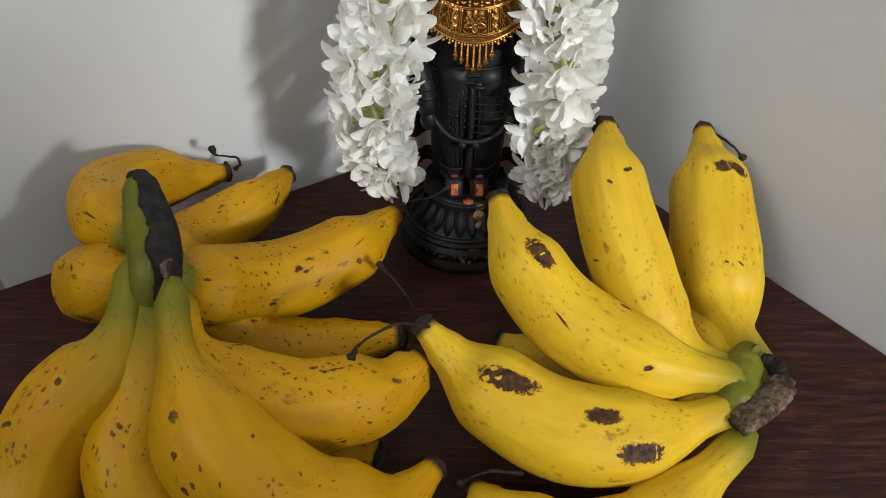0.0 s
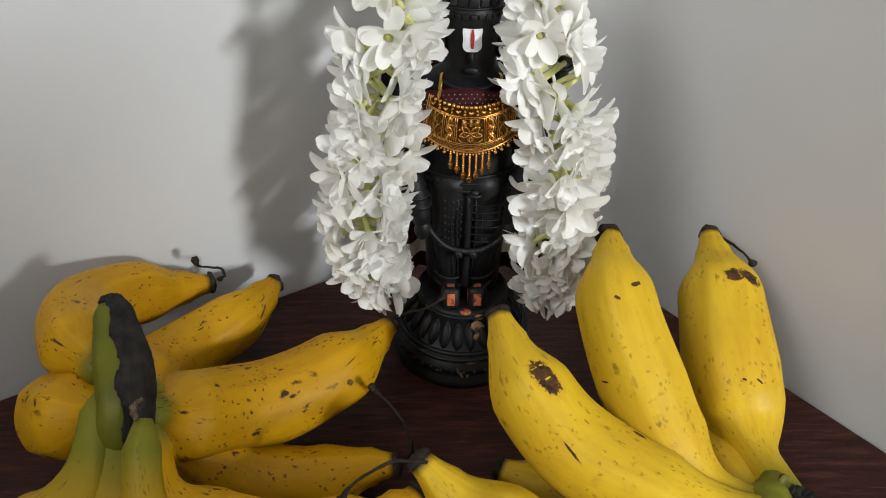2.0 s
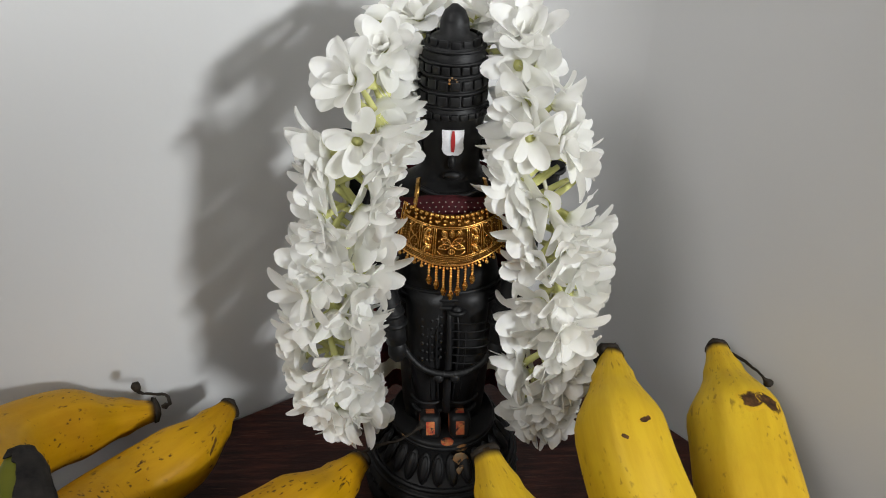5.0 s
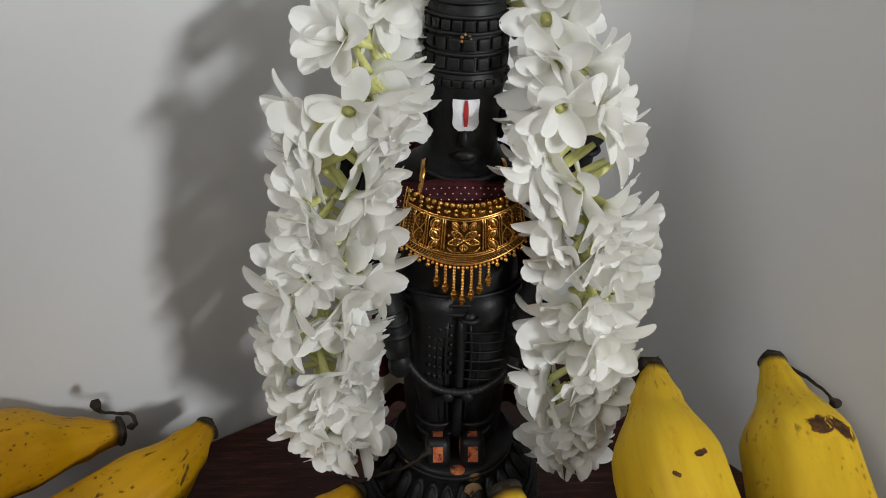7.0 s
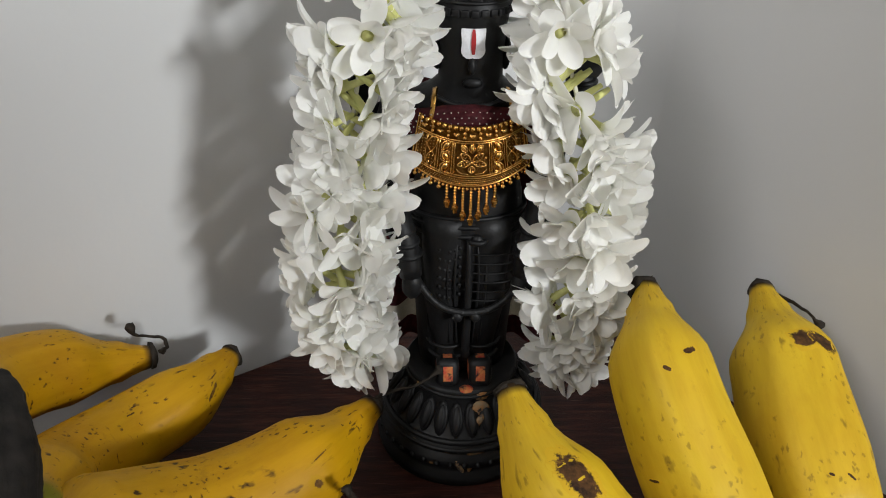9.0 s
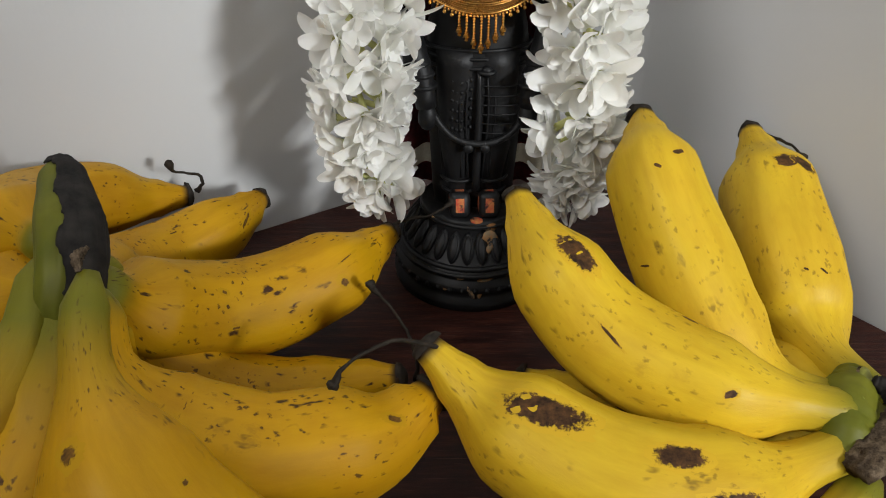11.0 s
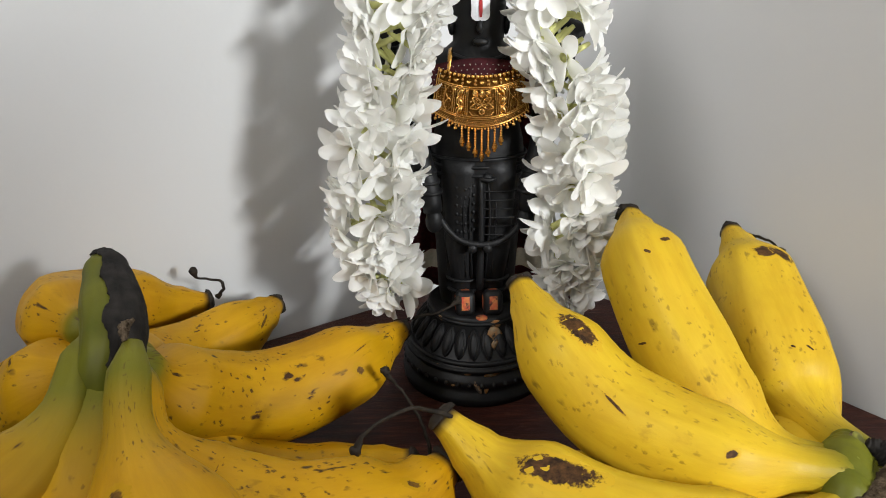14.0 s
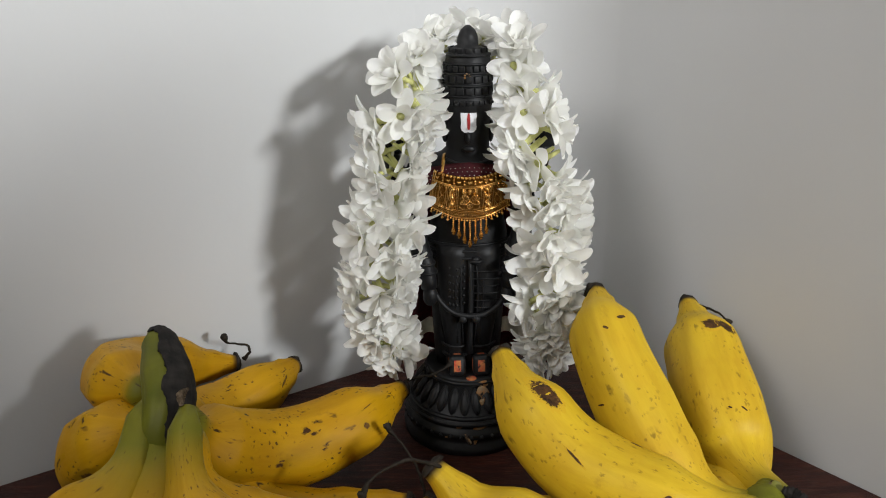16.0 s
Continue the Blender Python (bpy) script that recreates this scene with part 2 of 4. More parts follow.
def petal_material():
    m, n, l, b = material("white_petal", 0.55)
    c = ramp(n, l, noise_tex(n, l, 160, 4, 0.6), [(0.3, (0.945, 0.94, 0.90)), (0.7, (0.975, 0.97, 0.945))])
    at = n.new("ShaderNodeAttribute")
    at.attribute_name = "along"
    c = mix(n, l, ramp(n, l, at.outputs["Fac"], [(0.0, (1, 1, 1)), (0.20, (0, 0, 0))]), c, (0.74, 0.75, 0.42))
    l.new(c, b.inputs["Base Color"])
    b.inputs["Subsurface Weight"].default_value = 0.05
    b.inputs["Subsurface Radius"].default_value = (0.004, 0.004, 0.003)
    bump(n, l, b, noise_tex(n, l, 500, 3, 0.6, stretch=(1, 1, 0.2)), 0.15, 0.0004)
    thin, both = n.new("ShaderNodeBsdfTranslucent"), n.new("ShaderNodeMixShader")
    l.new(c, thin.inputs["Color"])
    both.inputs[0].default_value = 0.42
    l.new(b.outputs[0], both.inputs[1])
    l.new(thin.outputs[0], both.inputs[2])
    l.new(both.outputs[0], n["Material Output"].inputs["Surface"])
    return m


def cloth_material():
    m, n, l, b = material("maroon_cloth", 0.85)
    c = ramp(n, l, noise_tex(n, l, 400, 3), [(0.3, (0.055, 0.006, 0.010)), (0.7, (0.11, 0.012, 0.018))])
    l.new(c, b.inputs["Base Color"])
    bump(n, l, b, noise_tex(n, l, 900, 2), 0.4, 0.0004)
    return m


PETAL = petal_material()
TUBE = mottled("flower_tube", (0.50, 0.51, 0.16), (0.66, 0.64, 0.27), 120, 0.6, 0.2)
THREAD = mottled("cotton_thread", (0.55, 0.53, 0.42), (0.66, 0.64, 0.52), 300, 0.9)
CLOTH = cloth_material()
CLOTH_EDGE = mottled("cream_border", (0.55, 0.50, 0.42), (0.66, 0.62, 0.54), 300, 0.85)


# ---- building helpers; things are drawn with z = 0 on the table's top ----
def mesh_of(bm, name, mats, smooth=True):
    me = bpy.data.meshes.new(name)
    bm.normal_update()
    bm.to_mesh(me)
    bm.free()
    for mt in (mats if isinstance(mats, (list, tuple)) else [mats]):
        me.materials.append(mt)
    if smooth:
        me.shade_smooth()
    return me


def thing(name, base, label, category, group=""):
    ob = new(name)
    ob.empty_display_size = 0.02
    ob.matrix_world = Matrix.Translation((base[0], base[1], base[2] + TOP))
    return tagged(ob, label, category, group)


def origin_of(ob):
    m = Matrix.Identity(4)
    while ob:
        m = (ob.matrix_parent_inverse @ ob.matrix_basis if ob.parent else ob.matrix_basis.copy()) @ m
        ob = ob.parent
    return m


def part(name, bm, mats, parent, label="", smooth=True, at=None):
    """Links a bmesh, drawn in table coordinates, as one mesh under a thing or a part."""
    me = bm if isinstance(bm, bpy.types.Mesh) else mesh_of(bm, name, mats, smooth)
    ob = new(name, me)
    ob.parent = parent
    ob.matrix_parent_inverse = origin_of(parent).inverted()
    ob.matrix_basis = at if at is not None else Matrix.Translation((0, 0, TOP))
    return tagged(ob, label)


def solo(name, bm, mats, label, category, group="", kind="", smooth=False, z=0.0):
    ob = new(name, mesh_of(bm, name, mats, smooth))
    ob.location.z = z
    return tagged(ob, label, category, group, kind)


def spline(points, n):
    """n + 1 points along a smooth curve through the given ones, evenly spaced."""
    p = [Vector(q) for q in points]
    p = [2 * p[0] - p[1]] + p + [2 * p[-1] - p[-2]]
    fine = []
    for i in range(1, len(p) - 2):
        for k in range(16):
            t = k / 16
            a, b, c, d = p[i - 1:i + 3]
            fine.append(0.5 * (2 * b + (c - a) * t + (2 * a - 5 * b + 4 * c - d) * t * t + (3 * b - a - 3 * c + d) * t ** 3))
    fine.append(p[-2])
    run = [0.0]
    for a, b in zip(fine, fine[1:]):
        run.append(run[-1] + (b - a).length)
    out = []
    for k in range(n + 1):
        s = run[-1] * k / n
        j = min(max(i for i in range(len(run)) if run[i] <= s + 1e-12), len(fine) - 2)
        w = (s - run[j]) / max(run[j + 1] - run[j], 1e-9)
        out.append(fine[j].lerp(fine[j + 1], w))
    return out


def sweep(bm, path, radius, sides=10, shape=None, cap=True, up=Vector((0, 0, 1)), layer=None, mat=0):
    """A tube along path; radius(s) in metres, shape(s, angle) a factor on it."""
    n = len(path) - 1
    rings = []
    side = None
    for i, p in enumerate(path):
        t = (path[min(i + 1, n)] - path[max(i - 1, 0)]).normalized()
        if side is None:
            side = t.cross(up)
            side = side if side.length > 1e-4 else t.cross(Vector((1, 0, 0)))
        side = (side - t * side.dot(t)).normalized()
        over = side.cross(t)
        s = i / n
        ring = []
        for k in range(sides):
            a = 2 * math.pi * k / sides
            r = radius(s) * (shape(s, a) if shape else 1)
            v = bm.verts.new(p + r * (math.cos(a) * side + math.sin(a) * over))
            if layer:
                v[layer] = s
            ring.append(v)
        rings.append(ring)
    for a, b in zip(rings, rings[1:]):
        for k in range(sides):
            f = bm.faces.new((a[k], a[(k + 1) % sides], b[(k + 1) % sides], b[k]))
            f.material_index = mat
    if cap:
        for ring, flip in ((rings[0], True), (rings[-1], False)):
            f = bm.faces.new(ring[::-1] if flip else ring)
            f.material_index = mat
    return rings


def curve_of(stops):
    """A smooth run through (position, value) stops."""
    def f(s):
        for (a, u), (b, v) in zip(stops, stops[1:]):
            if s <= b:
                w = (s - a) / (b - a)
                w = w * w * (3 - 2 * w)
                return u + (v - u) * w
        return stops[-1][1]
    return f


def slab(bm, corners, z0, z1, mat=0):
    low = [bm.verts.new((c[0], c[1], z0)) for c in corners]
    high = [bm.verts.new((c[0], c[1], z1)) for c in corners]
    fs = [bm.faces.new(low[::-1]), bm.faces.new(high)]
    for i in range(len(corners)):
        j = (i + 1) % len(corners)
        fs.append(bm.faces.new((low[i], low[j], high[j], high[i])))
    for f in fs:
        f.material_index = mat
    return fs


def quad_box(bm, a, b, depth, z0, z1, mat=0):
    """An upright box whose face runs from a to b, with its depth behind along the vector depth."""
    slab(bm, [a, b, b + depth, a + depth], z0, z1, mat)
    bmesh.ops.recalc_face_normals(bm, faces=bm.faces)


# ---- the room ----
LEFT_END = CORNER + ALONG_LEFT * WALL_END
BAY = -N_LEFT * 0.45
RIGHT_END = CORNER + ALONG_RIGHT * 0.62      # right wall stops at an unseen bay, added so the key light clears it
RIGHT_BAY = RIGHT_END - N_RIGHT * 0.7
R_END = CORNER + ALONG_RIGHT * ROOM_R - N_RIGHT * 0.7
FAR = CORNER + ALONG_RIGHT * ROOM_R + ALONG_LEFT * ROOM_L
BAY_CORNER = LEFT_END + BAY
L_END = BAY_CORNER + ALONG_LEFT * (ROOM_L - WALL_END)
THICK = 0.14


def wall(name, a, b, out, holes=(), label="smooth white painted plaster wall", mat=None):
    """A wall from a to b, thickened outwards; holes are (from, to, sill, head) in metres along it."""
    bm = bmesh.new()
    way, total = (b - a).normalized(), (b - a).length
    d = out * THICK
    s = 0.0
    for h0, h1, sill, head in holes:
        quad_box(bm, a + way * s, a + way * h0, d, 0, CEILING)
        quad_box(bm, a + way * h0, a + way * h1, d, 0, sill)
        quad_box(bm, a + way * h0, a + way * h1, d, head, CEILING)
        s = h1
    quad_box(bm, a + way * s, b, d, 0, CEILING)
    return solo(name, bm, mat or WALL, label, "wall", kind="structure")


wall("wall_left", CORNER, LEFT_END, -N_LEFT)
wall("wall_right", CORNER - ALONG_RIGHT * THICK, RIGHT_END, -N_RIGHT)
bm = bmesh.new()
mid_way = (ALONG_LEFT + ALONG_RIGHT).normalized()
ends = [CORNER + ALONG_LEFT * 0.10 - N_LEFT * 0.0002, CORNER + ALONG_RIGHT * 0.10 - N_RIGHT * 0.0002]
arc = [ends[0] * (1 - u) ** 2 + CORNER * 2 * u * (1 - u) + ends[1] * u ** 2 for u in (k / 16 for k in range(17))]
low, high = [[bm.verts.new(p + Vector((0, 0, z))) for p in arc + [CORNER - mid_way * 0.02]] for z in (0.0, CEILING)]
for i in range(16):
    bm.faces.new((low[i], low[i + 1], high[i + 1], high[i]))
back_low, back_high = [[bm.verts.new(row[i].co) for i in (16, 17, 0)] for row in (low, high)]
for i in range(2):
    bm.faces.new((back_low[i], back_low[i + 1], back_high[i + 1], back_high[i]))
bmesh.ops.recalc_face_normals(bm, faces=bm.faces)
if bm.faces[:][8].normal.dot(mid_way) < 0:
    bmesh.ops.reverse_faces(bm, faces=bm.faces[:])
solo("wall_corner", bm, WALL, "softly rounded white plaster wall corner", "wall", kind="structure", smooth=True)
wall("wall_right_return", RIGHT_END - N_RIGHT * (THICK + 0.001), RIGHT_BAY, -ALONG_RIGHT)
wall("wall_right_bay", RIGHT_BAY - ALONG_RIGHT * THICK, R_END, -N_RIGHT, (), "unseen wall, coloured dark to cut bounced light", WALL_LOW_BOUNCE)
wall("wall_return", LEFT_END - N_LEFT * (THICK + 0.001), BAY_CORNER, -ALONG_LEFT)
wall("wall_bay", BAY_CORNER - ALONG_LEFT * THICK, L_END, -N_LEFT, (), "unseen wall, coloured dark to cut bounced light", WALL_LOW_BOUNCE)
KEY = (0.44, 1.04, 1.42, 1.96)
SHADE_HALF_WALL = (0.25, 1.22)
KEY_STRIP = (0.56, 0.14, 32)
SIDE = (0.78, 1.46, 1.80, 2.55)
wall("wall_front", R_END - N_RIGHT * -THICK, FAR, ALONG_RIGHT, [KEY], "unseen wall coloured dark, with a window", WALL_LOW_BOUNCE)
wall("wall_side", L_END - N_LEFT * THICK, FAR + ALONG_RIGHT * THICK, ALONG_LEFT, [SIDE], "unseen wall coloured dark, with an added fill light opening", WALL_LOW_BOUNCE)
# unseen walls, added to cast the camera holder's shade on the lower left
SHADE_WALL_END = CORNER + ALONG_LEFT * 0.46 + ALONG_RIGHT * 1.0
wall("shade_wall", SHADE_WALL_END, CORNER + ALONG_LEFT * (ROOM_L - 0.005) + ALONG_RIGHT * 1.0, ALONG_RIGHT, (), "unseen dark wall added behind the camera to block light", WALL_LOW_BOUNCE)
bm = bmesh.new()
quad_box(bm, CORNER + ALONG_LEFT * SHADE_HALF_WALL[0] + ALONG_RIGHT * 1.0, SHADE_WALL_END - ALONG_LEFT * 0.002, ALONG_RIGHT * THICK, 0, SHADE_HALF_WALL[1])
solo("shade_half_wall", bm, WALL_LOW_BOUNCE, "unseen half-high wall added to shade the lower left", "wall", kind="structure")
bm = bmesh.new()
plan = [CORNER - N_LEFT * 0.8 - N_RIGHT * 1.1, R_END + ALONG_RIGHT * 0.4 - N_RIGHT * 0.4, FAR + ALONG_RIGHT * 0.4 + ALONG_LEFT * 0.5, L_END - N_LEFT * 0.4 + ALONG_LEFT * 0.5]
slab(bm, plan, -0.1, 0.0)
bmesh.ops.recalc_face_normals(bm, faces=bm.faces)
solo("floor", bm, FLOOR, "pale stone tile floor under the table", "floor", kind="structure")
bm = bmesh.new()
slab(bm, plan, CEILING, CEILING + 0.1)
bmesh.ops.recalc_face_normals(bm, faces=bm.faces)
solo("ceiling", bm, WALL, "plain white ceiling", "ceiling", kind="structure")


def in_hole(a, b, hole, out):
    way = (b - a).normalized()
    p = a + way * (hole[0] + hole[1]) / 2 - out * 0.0
    return Vector((p.x, p.y, (hole[2] + hole[3]) / 2)), hole[1] - hole[0], hole[3] - hole[2]


p, w, h = in_hole(R_END + N_RIGHT * THICK, FAR, KEY, ALONG_RIGHT)
# the lamp is an unseen narrow strip, rolled to slant the shadow streaks
area_lamp("window_light_front", p, p - ALONG_RIGHT, KEY_STRIP[0], KEY_STRIP[1], KEY_WATTS, (0.95, 0.98, 1.0), KEY_STRIP[2])
# added fill lamp in an unseen high opening, in place of bounced light
p, w, h = in_hole(L_END - N_LEFT * THICK, FAR, SIDE, ALONG_LEFT)
area_lamp("window_light_side", p, p - ALONG_LEFT, w, h, SIDE_WATTS, (0.98, 0.97, 0.96))

# ---- the table ----
GAP = 0.003
table_base = CORNER + ALONG_LEFT * 0.35 + ALONG_RIGHT * 0.4
table = thing("corner_table", (table_base.x, table_base.y, -TOP), "dark mahogany wooden table with a worn top in the room corner", "table")
T0 = CORNER + ALONG_LEFT * GAP + ALONG_RIGHT * GAP
TL, TR = 0.72, 0.78
corners = [T0, T0 + ALONG_LEFT * TL, T0 + ALONG_LEFT * TL + ALONG_RIGHT * TR, T0 + ALONG_RIGHT * TR]
bm = bmesh.new()
slab(bm, corners, -0.025, 0)
bmesh.ops.recalc_face_normals(bm, faces=bm.faces)
bmesh.ops.bevel(bm, geom=bm.edges[:], offset=0.0015, segments=2, affect="EDGES", profile=0.5)
part("tabletop", bm, WOOD, table, smooth=False)
inset = [T0 + ALONG_LEFT * u + ALONG_RIGHT * v for u, v in ((0.05, 0.05), (TL - 0.05, 0.05), (TL - 0.05, TR - 0.05), (0.05, TR - 0.05))]
for p in inset:
    bm = bmesh.new()
    sweep(bm, [Vector((p.x, p.y, z)) for z in (-0.0255, -0.1, -0.4, -TOP)], curve_of([(0, 0.026), (0.2, 0.026), (1, 0.018)]), 12)
    part("leg", bm, WOOD, table)
for a, b in zip(inset, inset[1:] + inset[:1]):
    bm = bmesh.new()
    way = (b - a).normalized()
    quad_box(bm, a + way * 0.027, b - way * 0.027, way.cross(Vector((0, 0, 1))) * 0.018, -0.1, -0.0255)
    part("apron", bm, WOOD, table, smooth=False)


# ---- bananas ----
def banana(bunch, path, R, label="", neck=0.16, tip=0.91, skin=None, slim=0.0090, end=0.0065):
    bm = bmesh.new()
    for key in ("along", "ridge"):
        bm.verts.layers.float.new(key)
    straight = bm.verts.layers.float_vector.new("skin")
    layer, ridge = bm.verts.layers.float["along"], bm.verts.layers.float["ridge"]
    pts = spline(path, 34)
    radius = curve_of([(0, slim * 0.45), (neck * 0.3, slim * 0.95), (neck * 0.75, slim), (neck * 2.0, R * 0.95), (max(0.5, neck * 2 + 0.03), R), (0.74, R * 0.93), (tip, end * 1.55), (0.965, end), (1.0, end * 0.85)])
    lean = random.random() * 6.28
    size = sum((b - a).length for a, b in zip(pts, pts[1:]))
    rings = sweep(bm, pts, radius, 40, lambda s, a: 0.982 + 0.055 * (1 - abs(math.sin(2.5 * (a + lean)))) ** 1.8 + 0.012 * math.cos(2 * a + 1) + 0.02 * noise.noise(Vector((math.cos(a), math.sin(a), s * 5 + lean))), layer=layer)
    for i, row in enumerate(rings):
        for k, v in enumerate(row):
            a = 2 * math.pi * k / 40
            v[straight] = (size * i / 34, R * math.cos(a), R * math.sin(a))
            v[ridge] = 1 - abs(math.sin(2.5 * (a + lean)))
    bmesh.ops.recalc_face_normals(bm, faces=bm.faces)
    ob = part("banana", bm, [skin or SKIN], bunch, label)
    # the black blossom end
    bm = bmesh.new()
    way = (pts[-1] - pts[-2]).normalized()
    sweep(bm, [pts[-1] - way * 0.001, pts[-1] + way * 0.0012, pts[-1] + way * 0.0026], curve_of([(0, end * 0.98), (0.5, end * 0.9), (1, end * 0.5)]), 12,
          lambda s, a: 1 + 0.12 * math.sin(3 * a + lean) + 0.08 * math.sin(7 * a))
    part("blossom_end", bm, STALK, ob, "dried black blossom end")
    return ob


def stalk(parent, path, r0=0.0009, r1=0.0006, knob=0.0021):
    bm = bmesh.new()
    pts = spline(path, 18)
    wob = random.random() * 6
    pts = [p + Vector((math.sin(9 * i + wob), math.cos(7 * i), math.sin(5 * i))) * 0.00025 for i, p in enumerate(pts)]
    sweep(bm, pts, curve_of([(0, r0 * 1.8), (0.15, r0), (0.85, r1), (1.0, knob * 0.8)]), 8, lambda s, a: 1 + 0.25 * math.sin(3 * a + 20 * s))
    m = Matrix.Translation(pts[-1])
    start = len(bm.verts)
    bmesh.ops.create_icosphere(bm, subdivisions=2, radius=knob, matrix=m)
    bm.verts.ensure_lookup_table()
    for v in bm.verts[start:]:
        v.co += (v.co - pts[-1]) * 0.5 * noise.noise(v.co * 600)
    return part("dried_stalk", bm, STALK, parent, "dried brown flower stalk")


def bruise(ob, a, b, width, seed=0):
    """A dark bruise with a ragged outline, from a to b, lying on the skin of a banana."""
    me = ob.data
    bvh = BVHTree.FromPolygons([v.co for v in me.vertices], [p.vertices for p in me.polygons])
    a, b = Vector(a), Vector(b)
    hit, nor, _, _ = bvh.find_nearest((a + b) / 2)
    t = (b - a) - nor * (b - a).dot(nor)
    length = max(t.length, width * 0.6)
    t.normalize()
    side = nor.cross(t)
    bm = bmesh.new()
    rng = random.Random(seed)
    n = 44
    layer = bm.verts.layers.float.new("along")
    spread = 1.5 if width > 0.0055 else 1.25
    length, width = length * spread, width * spread
    rough = [1 + rng.uniform(-0.14, 0.12) for _ in range(n)]

    def on(u, w, lift, k):
        q, nn, _, _ = bvh.find_nearest(hit + t * u + side * w)
        v = bm.verts.new(q + nn * lift)
        v[layer] = k
        return v
    mid = on(0, 0, 0.00015, 0.0)
    rings = []
    for k, lift in ((0.35, 0.00015), (0.7, 0.00015), (1.0, 0.00008)):
        rings.append([on(math.copysign(abs(math.cos(6.2832 * i / n)) ** 0.75, math.cos(6.2832 * i / n)) * length / 2 * k * (rough[i] if k == 1.0 else 1),
                         math.copysign(abs(math.sin(6.2832 * i / n)) ** 0.75, math.sin(6.2832 * i / n)) * width / 2 * k * (rough[i] if k == 1.0 else 1), lift, k) for i in range(n)])
    for i in range(n):
        j = (i + 1) % n
        bm.faces.new((mid, rings[0][i], rings[0][j]))
        for p, c in zip(rings, rings[1:]):
            bm.faces.new((p[i], c[i], c[j], p[j]))
    return part("bruise", bm, BRUISE if ob.data.materials[0] == SKIN else BRUISE_RIPE, ob)


bunch_r = thing("banana_bunch", (0.13, 0.25, 0.0), "bunch of plump ripe yellow bananas with dark bruises", "bananas", "banana bunches")
b1 = banana(bunch_r, [(0.157, 0.227, 0.048), (0.130, 0.232, 0.050), (0.101, 0.239, 0.051), (0.066, 0.262, 0.058), (0.043, 0.285, 0.079), (0.033, 0.315, 0.092)], 0.0222, neck=0.170)
b2 = banana(bunch_r, [(0.157, 0.222, 0.044), (0.131, 0.214, 0.040), (0.110, 0.208, 0.037), (0.078, 0.203, 0.039), (0.049, 0.209, 0.044), (0.017, 0.230, 0.053), (-0.006, 0.244, 0.070)], 0.0245, neck=0.193)
b3 = banana(bunch_r, [(0.157, 0.230, 0.048), (0.131, 0.246, 0.045), (0.114, 0.266, 0.052), (0.101, 0.292, 0.074), (0.092, 0.319, 0.097), (0.096, 0.363, 0.106)], 0.0218, neck=0.181)
b4 = banana(bunch_r, [(0.163, 0.232, 0.048), (0.159, 0.268, 0.042), (0.160, 0.290, 0.041), (0.159, 0.320, 0.056), (0.162, 0.359, 0.072), (0.165, 0.397, 0.082)], 0.0248, neck=0.207)
b5 = banana(bunch_r, [(0.152, 0.209, 0.036), (0.133, 0.194, 0.029), (0.115, 0.180, 0.025), (0.092, 0.163, 0.020), (0.057, 0.159, 0.020), (0.030, 0.167, 0.029), (0.022, 0.189, 0.014)], 0.0205, neck=0.190)
b6 = banana(bunch_r, [(0.155, 0.232, 0.044), (0.147, 0.264, 0.030), (0.141, 0.288, 0.021), (0.134, 0.320, 0.019), (0.128, 0.350, 0.020)], 0.0168)
b7 = banana(bunch_r, [(0.157, 0.222, 0.042), (0.125, 0.237, 0.030), (0.099, 0.247, 0.021), (0.071, 0.257, 0.020), (0.050, 0.266, 0.022), (0.034, 0.273, 0.025)], 0.0185)

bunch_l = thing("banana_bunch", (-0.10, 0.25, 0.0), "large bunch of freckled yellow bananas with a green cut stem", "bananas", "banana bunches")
bK = banana(bunch_l, [(-0.142, 0.268, 0.099), (-0.168, 0.302, 0.086), (-0.182, 0.334, 0.074), (-0.171, 0.361, 0.064), (-0.154, 0.378, 0.054), (-0.133, 0.391, 0.048)], 0.0198, neck=0.110, skin=SKIN_RIPE_SHADED)
bM = banana(bunch_l, [(-0.132, 0.247, 0.096), (-0.158, 0.264, 0.076), (-0.178, 0.283, 0.056), (-0.191, 0.300, 0.036), (-0.196, 0.312, 0.020)], 0.0215, neck=0.150, skin=SKIN_RIPE_SHADED)
bJ = banana(bunch_l, [(-0.125, 0.262, 0.090), (-0.145, 0.306, 0.056), (-0.134, 0.343, 0.041), (-0.109, 0.368, 0.044), (-0.097, 0.400, 0.041)], 0.0186, neck=0.110, skin=SKIN_RIPE_SHADED)
bI = banana(bunch_l, [(-0.120, 0.250, 0.095), (-0.117, 0.267, 0.071), (-0.101, 0.287, 0.053), (-0.078, 0.302, 0.044), (-0.047, 0.323, 0.047), (-0.023, 0.355, 0.047)], 0.0220, neck=0.100, skin=SKIN_RIPE_SHADED)
bH = banana(bunch_l, [(-0.122, 0.250, 0.080), (-0.116, 0.262, 0.052), (-0.100, 0.269, 0.030), (-0.084, 0.270, 0.021), (-0.060, 0.271, 0.018), (-0.034, 0.277, 0.020), (-0.017, 0.277, 0.023)], 0.0185, neck=0.20, slim=0.0080, skin=SKIN_RIPE_SHADED)
bG = banana(bunch_l, [(-0.114, 0.236, 0.102), (-0.108, 0.216, 0.084), (-0.094, 0.211, 0.062), (-0.066, 0.209, 0.051), (-0.045, 0.214, 0.048), (-0.022, 0.223, 0.046), (-0.004, 0.239, 0.051)], 0.0228, neck=0.170, tip=0.945, end=0.0080, skin=SKIN_RIPE_SHADED)
